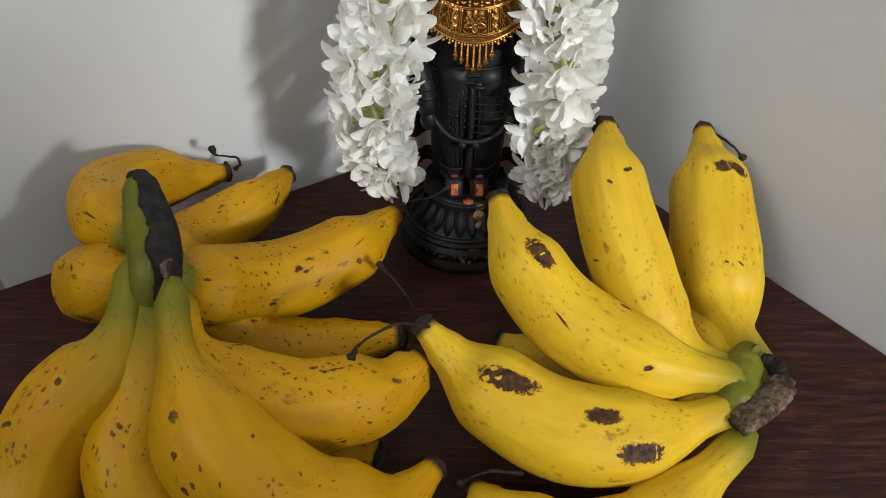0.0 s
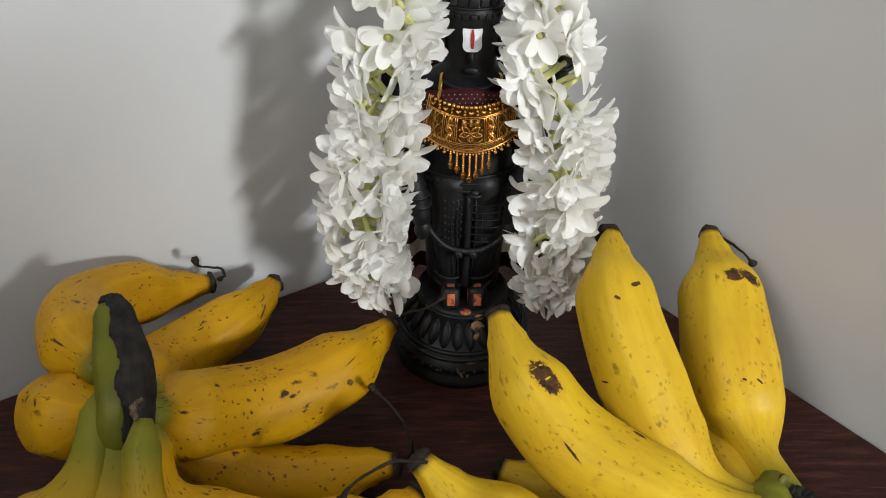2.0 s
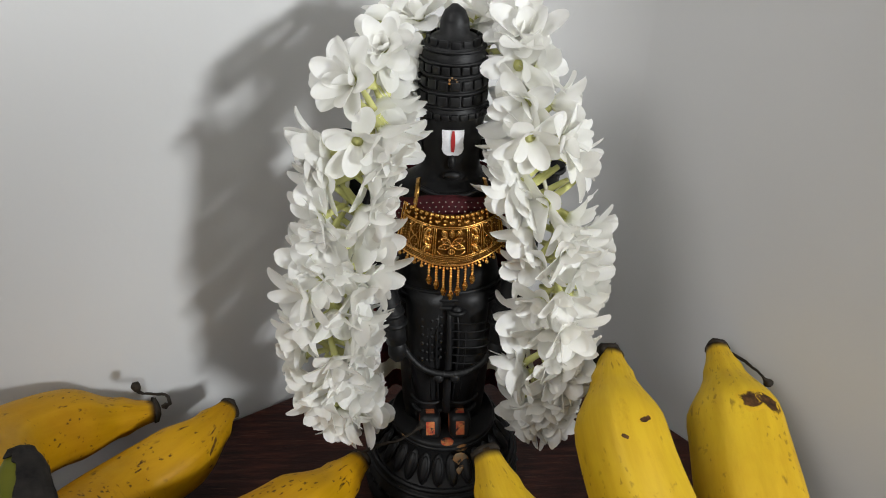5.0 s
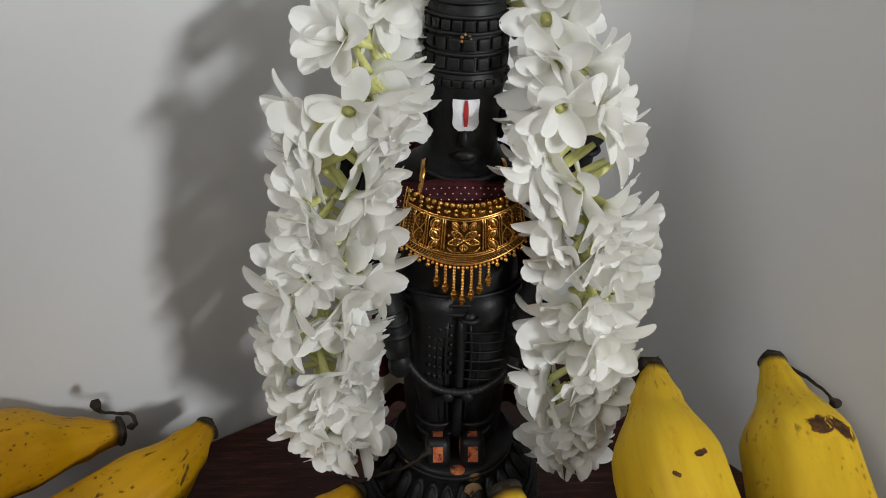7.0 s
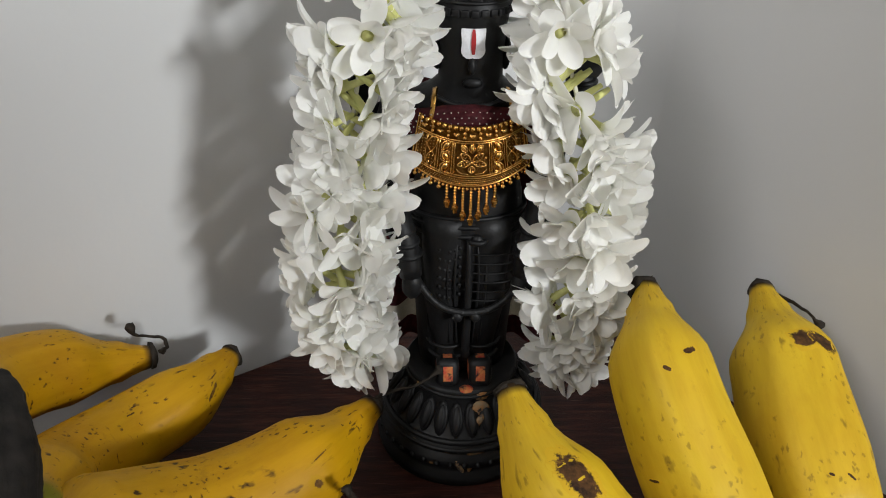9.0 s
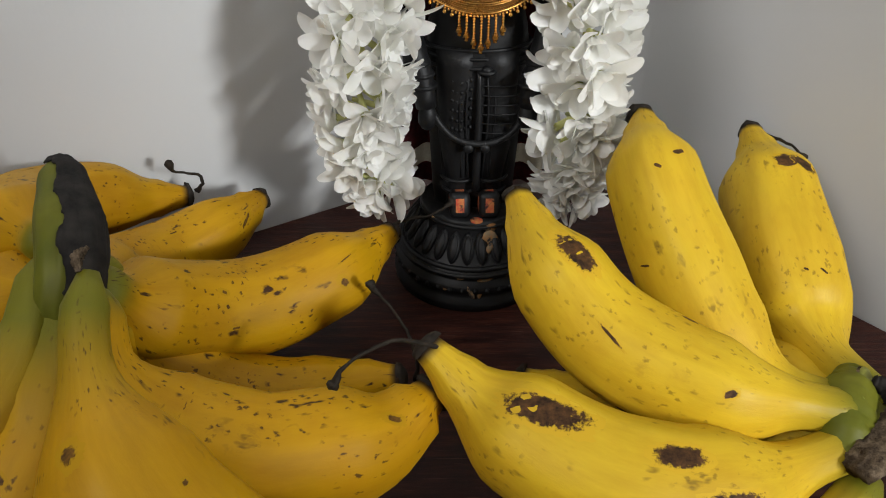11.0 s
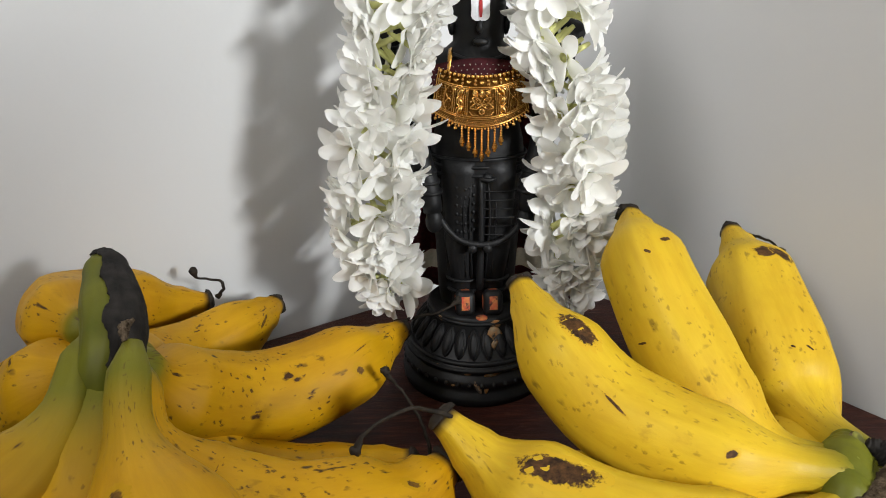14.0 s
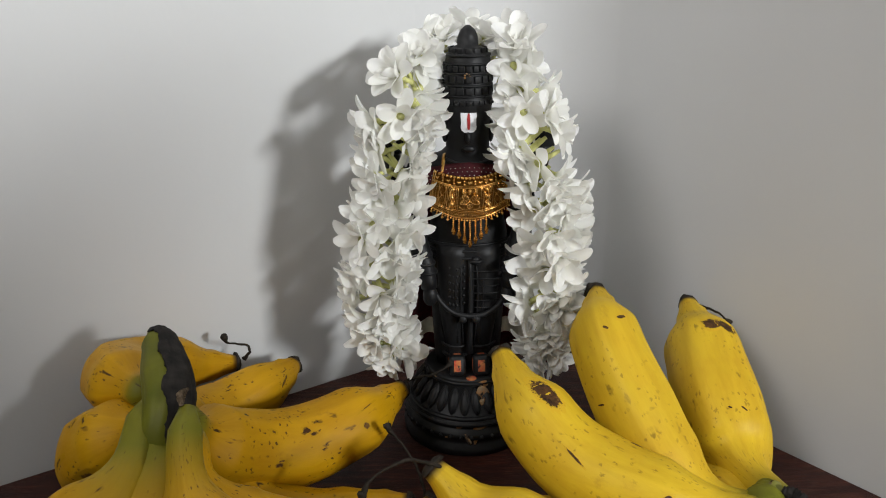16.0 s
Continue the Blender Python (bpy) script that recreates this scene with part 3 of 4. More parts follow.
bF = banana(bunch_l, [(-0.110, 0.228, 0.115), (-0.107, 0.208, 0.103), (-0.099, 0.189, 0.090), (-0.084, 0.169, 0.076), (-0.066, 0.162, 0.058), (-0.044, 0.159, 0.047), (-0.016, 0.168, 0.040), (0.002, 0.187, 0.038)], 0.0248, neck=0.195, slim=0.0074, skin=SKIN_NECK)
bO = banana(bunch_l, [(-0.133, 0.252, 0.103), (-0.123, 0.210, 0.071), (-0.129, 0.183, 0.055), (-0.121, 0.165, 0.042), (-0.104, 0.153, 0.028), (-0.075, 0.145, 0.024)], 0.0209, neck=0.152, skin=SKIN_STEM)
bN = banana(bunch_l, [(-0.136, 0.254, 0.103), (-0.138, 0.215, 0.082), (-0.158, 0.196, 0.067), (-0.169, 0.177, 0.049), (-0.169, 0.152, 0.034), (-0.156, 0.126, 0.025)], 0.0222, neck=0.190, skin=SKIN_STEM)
bP = banana(bunch_l, [(-0.100, 0.220, 0.028), (-0.080, 0.213, 0.020), (-0.057, 0.215, 0.020), (-0.040, 0.209, 0.019), (-0.026, 0.205, 0.018)], 0.0180, skin=SKIN_RIPE_SHADED)

for k, (ob, a, b, w) in enumerate((
    (b1, (0.046, 0.278, 0.096), (0.057, 0.266, 0.087), 0.0098),
    (b1, (0.059, 0.253, 0.073), (0.067, 0.244, 0.067), 0.0012),
    (b1, (0.098, 0.232, 0.058), (0.103, 0.233, 0.059), 0.0030),
    (b1, (0.066, 0.239, 0.045), (0.071, 0.236, 0.045), 0.0035),
    (b1, (0.090, 0.257, 0.070), (0.096, 0.253, 0.068), 0.0030),
    (b2, (0.020, 0.217, 0.070), (0.045, 0.208, 0.068), 0.0100),
    (b2, (0.068, 0.197, 0.064), (0.083, 0.198, 0.061), 0.0070),
    (b2, (0.082, 0.184, 0.053), (0.103, 0.188, 0.050), 0.0090),
    (b3, (0.086, 0.305, 0.111), (0.089, 0.303, 0.111), 0.0017),
    (b3, (0.094, 0.309, 0.114), (0.100, 0.312, 0.114), 0.0025),
    (b3, (0.081, 0.284, 0.076), (0.084, 0.280, 0.079), 0.0013),
    (b4, (0.157, 0.345, 0.091), (0.166, 0.347, 0.092), 0.0080),
    (b4, (0.165, 0.349, 0.092), (0.175, 0.343, 0.087), 0.0065),
    (b4, (0.154, 0.293, 0.068), (0.156, 0.292, 0.068), 0.0012),
)):
    bruise(ob, a, b, w, k)
for k, (ob, a, b, w) in enumerate((
    (b4, (0.161, 0.293, 0.068), (0.164, 0.291, 0.066), 0.0012),
    (b5, (0.095, 0.165, 0.040), (0.104, 0.168, 0.041), 0.0060),
    (b5, (0.033, 0.156, 0.042), (0.035, 0.154, 0.041), 0.0050),
    (bF, (-0.102, 0.171, 0.103), (-0.096, 0.166, 0.102), 0.0060),
    (bF, (-0.052, 0.150, 0.074), (-0.039, 0.152, 0.069), 0.0017),
    (bF, (-0.042, 0.143, 0.064), (-0.038, 0.139, 0.057), 0.0050),
    (bF, (-0.069, 0.166, 0.094), (-0.067, 0.165, 0.093), 0.0030),
    (bF, (-0.086, 0.153, 0.094), (-0.085, 0.150, 0.091), 0.0020),
    (bF, (-0.090, 0.149, 0.088), (-0.088, 0.147, 0.084), 0.0030),
    (bF, (-0.078, 0.149, 0.089), (-0.078, 0.147, 0.086), 0.0015),
    (bF, (-0.052, 0.160, 0.078), (-0.050, 0.158, 0.076), 0.0025),
    (bF, (-0.032, 0.146, 0.062), (-0.030, 0.145, 0.061), 0.0020),
    (bF, (-0.014, 0.156, 0.056), (-0.013, 0.155, 0.054), 0.0015),
    (bI, (-0.092, 0.281, 0.066), (-0.088, 0.282, 0.064), 0.0025),
)):
    bruise(ob, a, b, w, 100 * 1 + k)
for k, (ob, a, b, w) in enumerate((
    (bI, (-0.089, 0.279, 0.062), (-0.087, 0.278, 0.060), 0.0022),
    (bI, (-0.045, 0.305, 0.062), (-0.036, 0.316, 0.064), 0.0011),
    (bI, (-0.043, 0.302, 0.058), (-0.038, 0.303, 0.053), 0.0045),
    (bI, (-0.087, 0.275, 0.054), (-0.082, 0.277, 0.053), 0.0015),
    (bG, (-0.020, 0.217, 0.064), (-0.013, 0.218, 0.059), 0.0040),
    (bG, (-0.073, 0.216, 0.075), (-0.069, 0.215, 0.075), 0.0020),
    (bM, (-0.177, 0.267, 0.079), (-0.173, 0.268, 0.084), 0.0032),
    (bM, (-0.168, 0.265, 0.086), (-0.165, 0.259, 0.084), 0.0032),
    (bM, (-0.195, 0.275, 0.052), (-0.179, 0.264, 0.070), 0.0032),
    (bM, (-0.172, 0.259, 0.064), (-0.160, 0.254, 0.074), 0.0080),
    (bN, (-0.154, 0.195, 0.083), (-0.150, 0.199, 0.083), 0.0050),
    (bN, (-0.175, 0.183, 0.071), (-0.167, 0.183, 0.076), 0.0040),
    (bO, (-0.132, 0.179, 0.076), (-0.128, 0.176, 0.075), 0.0030),
    (bO, (-0.130, 0.182, 0.078), (-0.126, 0.179, 0.076), 0.0032),
)):
    bruise(ob, a, b, w, 100 * 2 + k)
for k, (ob, a, b, w) in enumerate((
    (bK, (-0.195, 0.336, 0.090), (-0.188, 0.342, 0.091), 0.0016),
    (bK, (-0.181, 0.331, 0.090), (-0.180, 0.341, 0.088), 0.0018),
    (bK, (-0.173, 0.361, 0.082), (-0.172, 0.366, 0.081), 0.0013),
    (bJ, (-0.099, 0.355, 0.047), (-0.096, 0.372, 0.052), 0.0028),
    (bJ, (-0.127, 0.339, 0.058), (-0.124, 0.344, 0.056), 0.0015),
    (bK, (-0.196, 0.350, 0.082), (-0.188, 0.362, 0.078), 0.0036),
    (bF, (-0.098, 0.158, 0.094), (-0.094, 0.155, 0.092), 0.0050),
    (bF, (-0.094, 0.150, 0.084), (-0.090, 0.147, 0.080), 0.0045),
    (bF, (-0.047, 0.141, 0.058), (-0.043, 0.138, 0.053), 0.0060),
)):
    bruise(ob, a, b, w, 100 * 3 + k)

# ---- crowns of the bunches ----
def ragged(path, radius, sides, amount, seed, stretch=None):
    """A rough tube, broken up along and around."""
    bm = bmesh.new()
    pts = spline(path, 40)
    sweep(bm, pts, radius, sides, lambda s, a: (stretch(a) if stretch else 1) * (1 + amount * noise.noise(Vector((s * 22, math.cos(a) * 2.5 + seed, math.sin(a) * 2.5))) + 0.5 * amount * noise.noise(Vector((s * 60, math.cos(a) * 6, math.sin(a) * 6 + seed)))))
    bmesh.ops.recalc_face_normals(bm, faces=bm.faces)
    return bm


bm = ragged([(0.158, 0.248, 0.050), (0.152, 0.236, 0.049), (0.146, 0.224, 0.046), (0.139, 0.212, 0.042)], curve_of([(0, 0.0055), (0.3, 0.0098), (0.7, 0.0100), (1, 0.006)]), 20, 0.10, 1)
crown_r = part("crown", bm, GREEN, bunch_r, "green crown with a dry torn cut")
face_mid, face_out = Vector((0.1575, 0.2345, 0.0495)), Vector((0.62, -0.30, 0.72)).normalized()
bm = bmesh.new()
sweep(bm, [face_mid - face_out * 0.004, face_mid + face_out * 0.0015, face_mid + face_out * 0.0035, face_mid + face_out * 0.004], curve_of([(0, 0.0105), (0.7, 0.0108), (0.93, 0.0100), (1, 0.0085)]), 28,
      lambda s, a: 1 + 0.22 * math.cos(2 * a) + 0.06 * math.sin(3 * a + 1))
bmesh.ops.recalc_face_normals(bm, faces=bm.faces)
plate = part("cut_face", bm, GREEN_CUT, crown_r, "smooth green cut face")
bm = bmesh.new()
over = face_out.cross(Vector((0, 0, 1))).normalized()
rise = over.cross(face_out)
loop = [face_mid + face_out * 0.0022 + (over * math.cos(k * 0.2244) + rise * math.sin(k * 0.2244)) * 0.0106 * (1 + 0.22 * math.cos(2 * k * 0.2244)) for k in range(8, 23)]
sweep(bm, loop, lambda s: 0.0011, 8, lambda s, a: 1 + 0.3 * noise.noise(Vector((s * 12, a, 3))))
part("dry_rim", bm, HUSK, plate, "dry brown rim")
bm = ragged([(0.1600, 0.2375, 0.0565), (0.1650, 0.2345, 0.0545), (0.1690, 0.2275, 0.0505)], curve_of([(0, 0.0022), (0.5, 0.0042), (1, 0.0032)]), 12, 0.5, 5)
part("black_scar", bm, CUT, plate, "dried black scar")
bm = ragged([(0.1680, 0.2260, 0.0540), (0.1635, 0.2200, 0.0525), (0.1560, 0.2135, 0.0505), (0.1475, 0.2080, 0.0485), (0.1410, 0.2035, 0.0460)], curve_of([(0, 0.0036), (0.2, 0.0052), (0.8, 0.0054), (1, 0.0044)]), 30, 0.18, 9, lambda a: 1 + 0.36 * math.cos(2 * a + 0.6) + 0.08 * math.cos(5 * a))
part("torn_cut", bm, HUSK, crown_r, "dry grey-brown fibrous cut")

STEM = spline([(-0.1435, 0.2935, 0.1195), (-0.1365, 0.2770, 0.1160), (-0.1290, 0.2590, 0.1110), (-0.1245, 0.2430, 0.1040), (-0.1275, 0.2325, 0.0860), (-0.1300, 0.2260, 0.0600)], 48)
STEM_R = curve_of([(0, 0.0044), (0.10, 0.0082), (0.35, 0.0112), (0.60, 0.0106), (0.80, 0.0078), (1, 0.0040)])


def stem_shape(s, a):
    """A blade, wider than thick, with lengthwise folds."""
    blade = 1.0 / math.sqrt((math.cos(a) / 1.0) ** 2 + (math.sin(a) / 0.78) ** 2)
    return blade * (1 + 0.022 * math.cos(7 * a + 2 * s) + 0.012 * math.cos(13 * a) + 0.05 * noise.noise(Vector((s * 7, math.cos(a) * 2, math.sin(a) * 2))))


bm = bmesh.new()
sweep(bm, STEM, STEM_R, 48, stem_shape)
bmesh.ops.recalc_face_normals(bm, faces=bm.faces)
crown_l = part("crown", bm, GREEN, bunch_l, "thick green stem end with a black cut")
bm = bmesh.new()
rows = sweep(bm, STEM[:36], lambda s: STEM_R(s * 35 / 48) + 0.0005, 96, lambda s, a: stem_shape(s * 35 / 48, a) * (1 + 0.05 * noise.noise(Vector((s * 26, math.cos(a) * 9, math.sin(a) * 9)))), cap=False)
drop = []
for i, row in enumerate(rows[:-1]):
    s = i / 35
    rim = 0.48 * math.pi + 0.28 * noise.noise(Vector((s * 9, 2.0, 0.5))) + 0.16 * noise.noise(Vector((s * 30, 5.0, 0.5))) + (0.9 * max(0.0, s - 0.86) / 0.14)
    for k in range(96):
        a = 2 * math.pi * (k + 0.5) / 96
        if not (rim - (0.8 if s < 0.08 else 0) < a < 1.12 * math.pi + 0.2 * noise.noise(Vector((s * 12, 8.0, 0.5)))):
            drop.append(bm.faces.get((row[k], row[(k + 1) % 96], rows[i + 1][(k + 1) % 96], rows[i + 1][k])))
bmesh.ops.delete(bm, geom=drop, context="FACES")
for _ in range(4):
    bmesh.ops.smooth_vert(bm, verts=[v for v in bm.verts if v.is_boundary], factor=0.5, use_axis_x=True, use_axis_y=True, use_axis_z=True)
bmesh.ops.solidify(bm, geom=bm.faces[:], thickness=0.0007)
cut_l = part("black_cut", bm, CUT, crown_l, "dried black cut edge")
bm = ragged([(-0.1105, 0.2330, 0.1215), (-0.1125, 0.2290, 0.1205), (-0.1115, 0.2255, 0.1175)], curve_of([(0, 0.0008), (0.5, 0.0019), (1, 0.0009)]), 10, 0.5, 4)
part("pale_fibre", bm, HUSK, cut_l, "pale torn fibre")

# on b3 this is the black wet drip at its tip, drawn with stalk()
stalk(b3, [(0.096, 0.362, 0.1075), (0.0925, 0.3625, 0.1095), (0.0895, 0.3585, 0.1060), (0.0880, 0.3520, 0.1000)], 0.0026, 0.0020, 0.0024)
stalk(bI, [(-0.026, 0.354, 0.047), (-0.0188, 0.3574, 0.052), (-0.0035, 0.3632, 0.052), (0.008, 0.3690, 0.056)])
stalk(b2, [(0.003, 0.2405, 0.067), (-0.004, 0.2395, 0.074), (-0.0174, 0.2327, 0.082), (-0.0321, 0.224, 0.080), (-0.0368, 0.2207, 0.073)])
stalk(bH, [(-0.0105, 0.2947, 0.004), (-0.0105, 0.2947, 0.02), (-0.0183, 0.2975, 0.04), (-0.0295, 0.2967, 0.058)])
stalk(b5, [(0.0417, 0.1887, 0.03), (0.0294, 0.1867, 0.035), (0.0202, 0.1864, 0.032), (0.0132, 0.1827, 0.03)])
stalk(b4, [(0.167, 0.394, 0.082), (0.1725, 0.3873, 0.083), (0.1769, 0.3727, 0.085), (0.1824, 0.3695, 0.08)], knob=0.0022)
stalk(bK, [(-0.1269, 0.390, 0.052), (-0.1214, 0.3844, 0.06), (-0.1245, 0.3859, 0.064), (-0.1343, 0.3847, 0.066), (-0.1371, 0.3849, 0.07)], knob=0.0024)


# ---- the statue ----
SX, SY = 0.0195, 0.392


def lathe(bm, stops, cx, cy, sides=40, mat=0, ratio=1.0):
    """stops: (height, half width) or (height, half width, half depth)."""
    rings = []
    for st in stops:
        rx, ry = st[1], (st[2] if len(st) > 2 else st[1] * ratio)
        rings.append([bm.verts.new((cx + rx * math.cos(2 * math.pi * k / sides), cy + ry * math.sin(2 * math.pi * k / sides), st[0])) for k in range(sides)])
    for a, b in zip(rings, rings[1:]):
        for k in range(sides):
            bm.faces.new((a[k], a[(k + 1) % sides], b[(k + 1) % sides], b[k])).material_index = mat
    bm.faces.new(rings[0][::-1]).material_index = mat
    bm.faces.new(rings[-1]).material_index = mat


def blob(bm, place, size, turn=None, mat=0, sub=2):
    n0 = len(bm.faces)
    m = Matrix.LocRotScale(Vector(place), turn, Vector(size))
    got = bmesh.ops.create_icosphere(bm, subdivisions=sub, radius=1.0, matrix=m)
    for f in {f for v in got["verts"] for f in v.link_faces}:
        f.material_index = mat


def ring(bm, z, rx, ry, r, cx=None, cy=None, sides=36, a0=0.0, a1=6.2832, mat=0):
    pts = [Vector(((SX if cx is None else cx) + rx * math.cos(a0 + (a1 - a0) * k / sides), (SY if cy is None else cy) + ry * math.sin(a0 + (a1 - a0) * k / sides), z)) for k in range(sides + 1)]
    sweep(bm, pts, lambda s: r, 6, cap=False, mat=mat)


def block(bm, place, size, tilt, mat=0, turn=0.0):
    """A rounded block, tilted about x and turned about z."""
    got = bmesh.ops.create_cube(bm, size=1.0, matrix=Matrix.LocRotScale(Vector(place), Euler((tilt, 0, turn)), Vector(size)))
    for f in {f for v in got["verts"] for f in v.link_faces}:
        f.material_index = mat
    bmesh.ops.bevel(bm, geom=list({e for v in got["verts"] for e in v.link_edges}), offset=min(size) * 0.3, segments=3, affect="EDGES", profile=0.5)


def statue():
    bm = bmesh.new()
    # stepped round base
    lathe(bm, [(0.0, 0.0425), (0.005, 0.0430), (0.007, 0.0405), (0.010, 0.0400), (0.0115, 0.0420), (0.0155, 0.0420), (0.017, 0.0390), (0.0185, 0.0385), (0.0200, 0.0405), (0.0225, 0.0405), (0.0240, 0.0380),
               (0.0420, 0.0268), (0.0435, 0.0275), (0.0455, 0.0275), (0.0465, 0.0262)], SX, SY, 56)
    # lotus petals round it
    for k in range(28):
        a = 2 * math.pi * (k + 0.5) / 28
        turn = Matrix.Rotation(a, 4, "Z").to_quaternion() @ Euler((0, radians(-33), 0)).to_quaternion()
        c, d = math.cos(a), math.sin(a)
        blob(bm, (SX + 0.0326 * c, SY + 0.0326 * d, 0.0335), (0.0014, 0.0034, 0.0088), turn)
        blob(bm, (SX + 0.0334 * c, SY + 0.0334 * d, 0.0336), (0.0015, 0.0023, 0.0072), turn)
        blob(bm, (SX + 0.0342 * c, SY + 0.0342 * d, 0.0326), (0.0013, 0.0008, 0.0052), turn)
    for k in range(40):
        a = 2 * math.pi * k / 40
        blob(bm, (SX + 0.0418 * math.cos(a), SY + 0.0418 * math.sin(a), 0.0135), (0.0013, 0.0022, 0.0016), None, 0, 1)
    ring(bm, 0.0215, 0.0405, 0.0405, 0.0013)
    ring(bm, 0.0245, 0.0385, 0.0385, 0.0016)
    ring(bm, 0.0430, 0.0272, 0.0272, 0.0012)
    # body up to the crown
    lathe(bm, [(0.0440, 0.0200, 0.0120), (0.055, 0.0215, 0.0130), (0.085, 0.0230, 0.0155), (0.105, 0.0250, 0.0165), (0.128, 0.0255, 0.0170), (0.140, 0.0240, 0.0165),
               (0.150, 0.0215, 0.0150), (0.165, 0.0260, 0.0165), (0.176, 0.0300, 0.0160), (0.1825, 0.0270, 0.0145), (0.187, 0.0165, 0.0135), (0.1900, 0.0130, 0.0130),
               (0.195, 0.0128, 0.0140), (0.203, 0.0133, 0.0150), (0.212, 0.0137, 0.0150), (0.2165, 0.0146, 0.0155), (0.219, 0.0146, 0.0155), (0.2205, 0.0136, 0.0145), (0.232, 0.0137, 0.0143),
               (0.240, 0.0134, 0.0138), (0.2445, 0.0124, 0.0125), (0.2475, 0.0095, 0.0095), (0.2490, 0.0062, 0.0062), (0.2540, 0.0058, 0.0058), (0.2575, 0.0042, 0.0042), (0.2600, 0.0012, 0.0012)], SX, SY, 44)
    for z, r in ((0.2215, 0.0141), (0.2275, 0.0142), (0.2345, 0.0141), (0.2395, 0.0138), (0.2440, 0.0129)):
        ring(bm, z, r, r * 1.04, 0.0007)
    for z, r, n, s in ((0.2245, 0.0141, 18, 0.0017), (0.2310, 0.0141, 18, 0.0016), (0.2370, 0.0139, 22, 0.0014), (0.2465, 0.0108, 14, 0.0013), (0.2180, 0.0150, 26, 0.0011)):
        for k in range(n):
            a = 2 * math.pi * (k + 0.5) / n
            block(bm, (SX + r * math.cos(a), SY + r * 1.04 * math.sin(a), z), (0.0016 + 0.0003 * math.sin(5 * k), 5.2 * r / n, s * 2.5), 0.0, 0, a)
    # smooth face: brow, nose and chin as soft swellings only
    blob(bm, (SX - 0.0005, SY - 0.0150, 0.1985), (0.0017, 0.0022, 0.0036))
    blob(bm, (SX, SY - 0.0138, 0.1915), (0.0042, 0.0020, 0.0022))
    for sx in (-1, 1):
        blob(bm, (SX + sx * 0.0135, SY - 0.002, 0.200), (0.0022, 0.0040, 0.0070))
        # arms close to the body, with bangles
        arm = spline([(SX + sx * 0.029, SY, 0.178), (SX + sx * 0.034, SY - 0.003, 0.160), (SX + sx * 0.0325, SY - 0.010, 0.140), (SX + sx * 0.0265, SY - 0.016, 0.120), (SX + sx * 0.0245, SY - 0.018, 0.106)], 14)
        sweep(bm, arm, curve_of([(0, 0.0075), (0.5, 0.0065), (1, 0.0050)]), 12)
        for i in (5, 10, 11, 12):
            sweep(bm, [arm[i] + Vector((0, 0, 0.0008)), arm[i] - Vector((0, 0, 0.0008))], lambda s: 0.0076 if i < 9 else 0.0066, 12)
        blob(bm, (SX + sx * 0.0240, SY - 0.0185, 0.101), (0.0048, 0.0040, 0.0070))
        # raised back arms, each with a round emblem
        sweep(bm, spline([(SX + sx * 0.026, SY + 0.004, 0.174), (SX + sx * 0.040, SY + 0.006, 0.170), (SX + sx * 0.045, SY + 0.006, 0.180), (SX + sx * 0.046, SY + 0.003, 0.190)], 12), curve_of([(0, 0.0070), (0.6, 0.0058), (1, 0.0048)]), 12)
        blob(bm, (SX + sx * 0.046, SY + 0.003, 0.196), (0.0095, 0.0040, 0.0100), None, 0, 3)
        ring(bm, 0.1870, 0.0056, 0.0056, 0.0012, SX + sx * 0.046, SY + 0.003, 16)
        # legs and feet
        sweep(bm, spline([(SX + sx * 0.0085, SY - 0.006, 0.132), (SX + sx * 0.0090, SY - 0.0075, 0.095), (SX + sx * 0.0080, SY - 0.007, 0.070), (SX + sx * 0.0075, SY - 0.006, 0.046)], 12), curve_of([(0, 0.0125), (0.5, 0.0100), (0.85, 0.0072), (1, 0.0078)]), 14)
        ring(bm, 0.0570, 0.0086, 0.0086, 0.0011, SX + sx * 0.0076, SY - 0.0065, 20)
        # powder on the feet
        block(bm, (SX + sx * 0.0076, SY - 0.0150, 0.0515), (0.0108, 0.0185, 0.0138), radians(-18), 3)
    # carved hanging garland, belt and pleats
    hang = spline([(SX - 0.0235, SY - 0.014, 0.122), (SX - 0.0220, SY - 0.018, 0.105), (SX - 0.0125, SY - 0.0205, 0.092), (SX, SY - 0.0215, 0.0880), (SX + 0.0130, SY - 0.0205, 0.0905), (SX + 0.0215, SY - 0.018, 0.100), (SX + 0.0235, SY - 0.014, 0.122)], 34)
    sweep(bm, hang, lambda s: 0.0016, 8)
    for p in hang[::2]:
        blob(bm, p, (0.0021, 0.0019, 0.0021), None, 0, 1)
    for dx in (-0.004, 0.004):
        blob(bm, (SX + dx, SY - 0.0222, 0.0860), (0.0026, 0.0016, 0.0026), None, 0, 2)
    for z in (0.1290, 0.1245, 0.1330):
        ring(bm, z, 0.0258, 0.0172, 0.0010)
    ring(bm, 0.1235, 0.0036, 0.0030, 0.0011, SX + 0.0040, SY - 0.0180, 16)
    blob(bm, (SX + 0.0040, SY - 0.0180, 0.1235), (0.0028, 0.0022, 0.0028))
    sweep(bm, spline([(SX + 0.0005, SY - 0.0175, 0.124), (SX + 0.0008, SY - 0.0185, 0.100), (SX + 0.0005, SY - 0.0165, 0.060)], 10), curve_of([(0, 0.0013), (1, 0.0022)]), 8)
    for i in range(6):
        z = 0.1185 - i * 0.0048
        for j in range(5):
            blob(bm, (SX - 0.0120 + j * 0.0022, SY - 0.0178 + abs(j - 2) * 0.0003, z - 0.0009 * math.sin(j)), (0.0010, 0.0009, 0.0013), None, 0, 1)
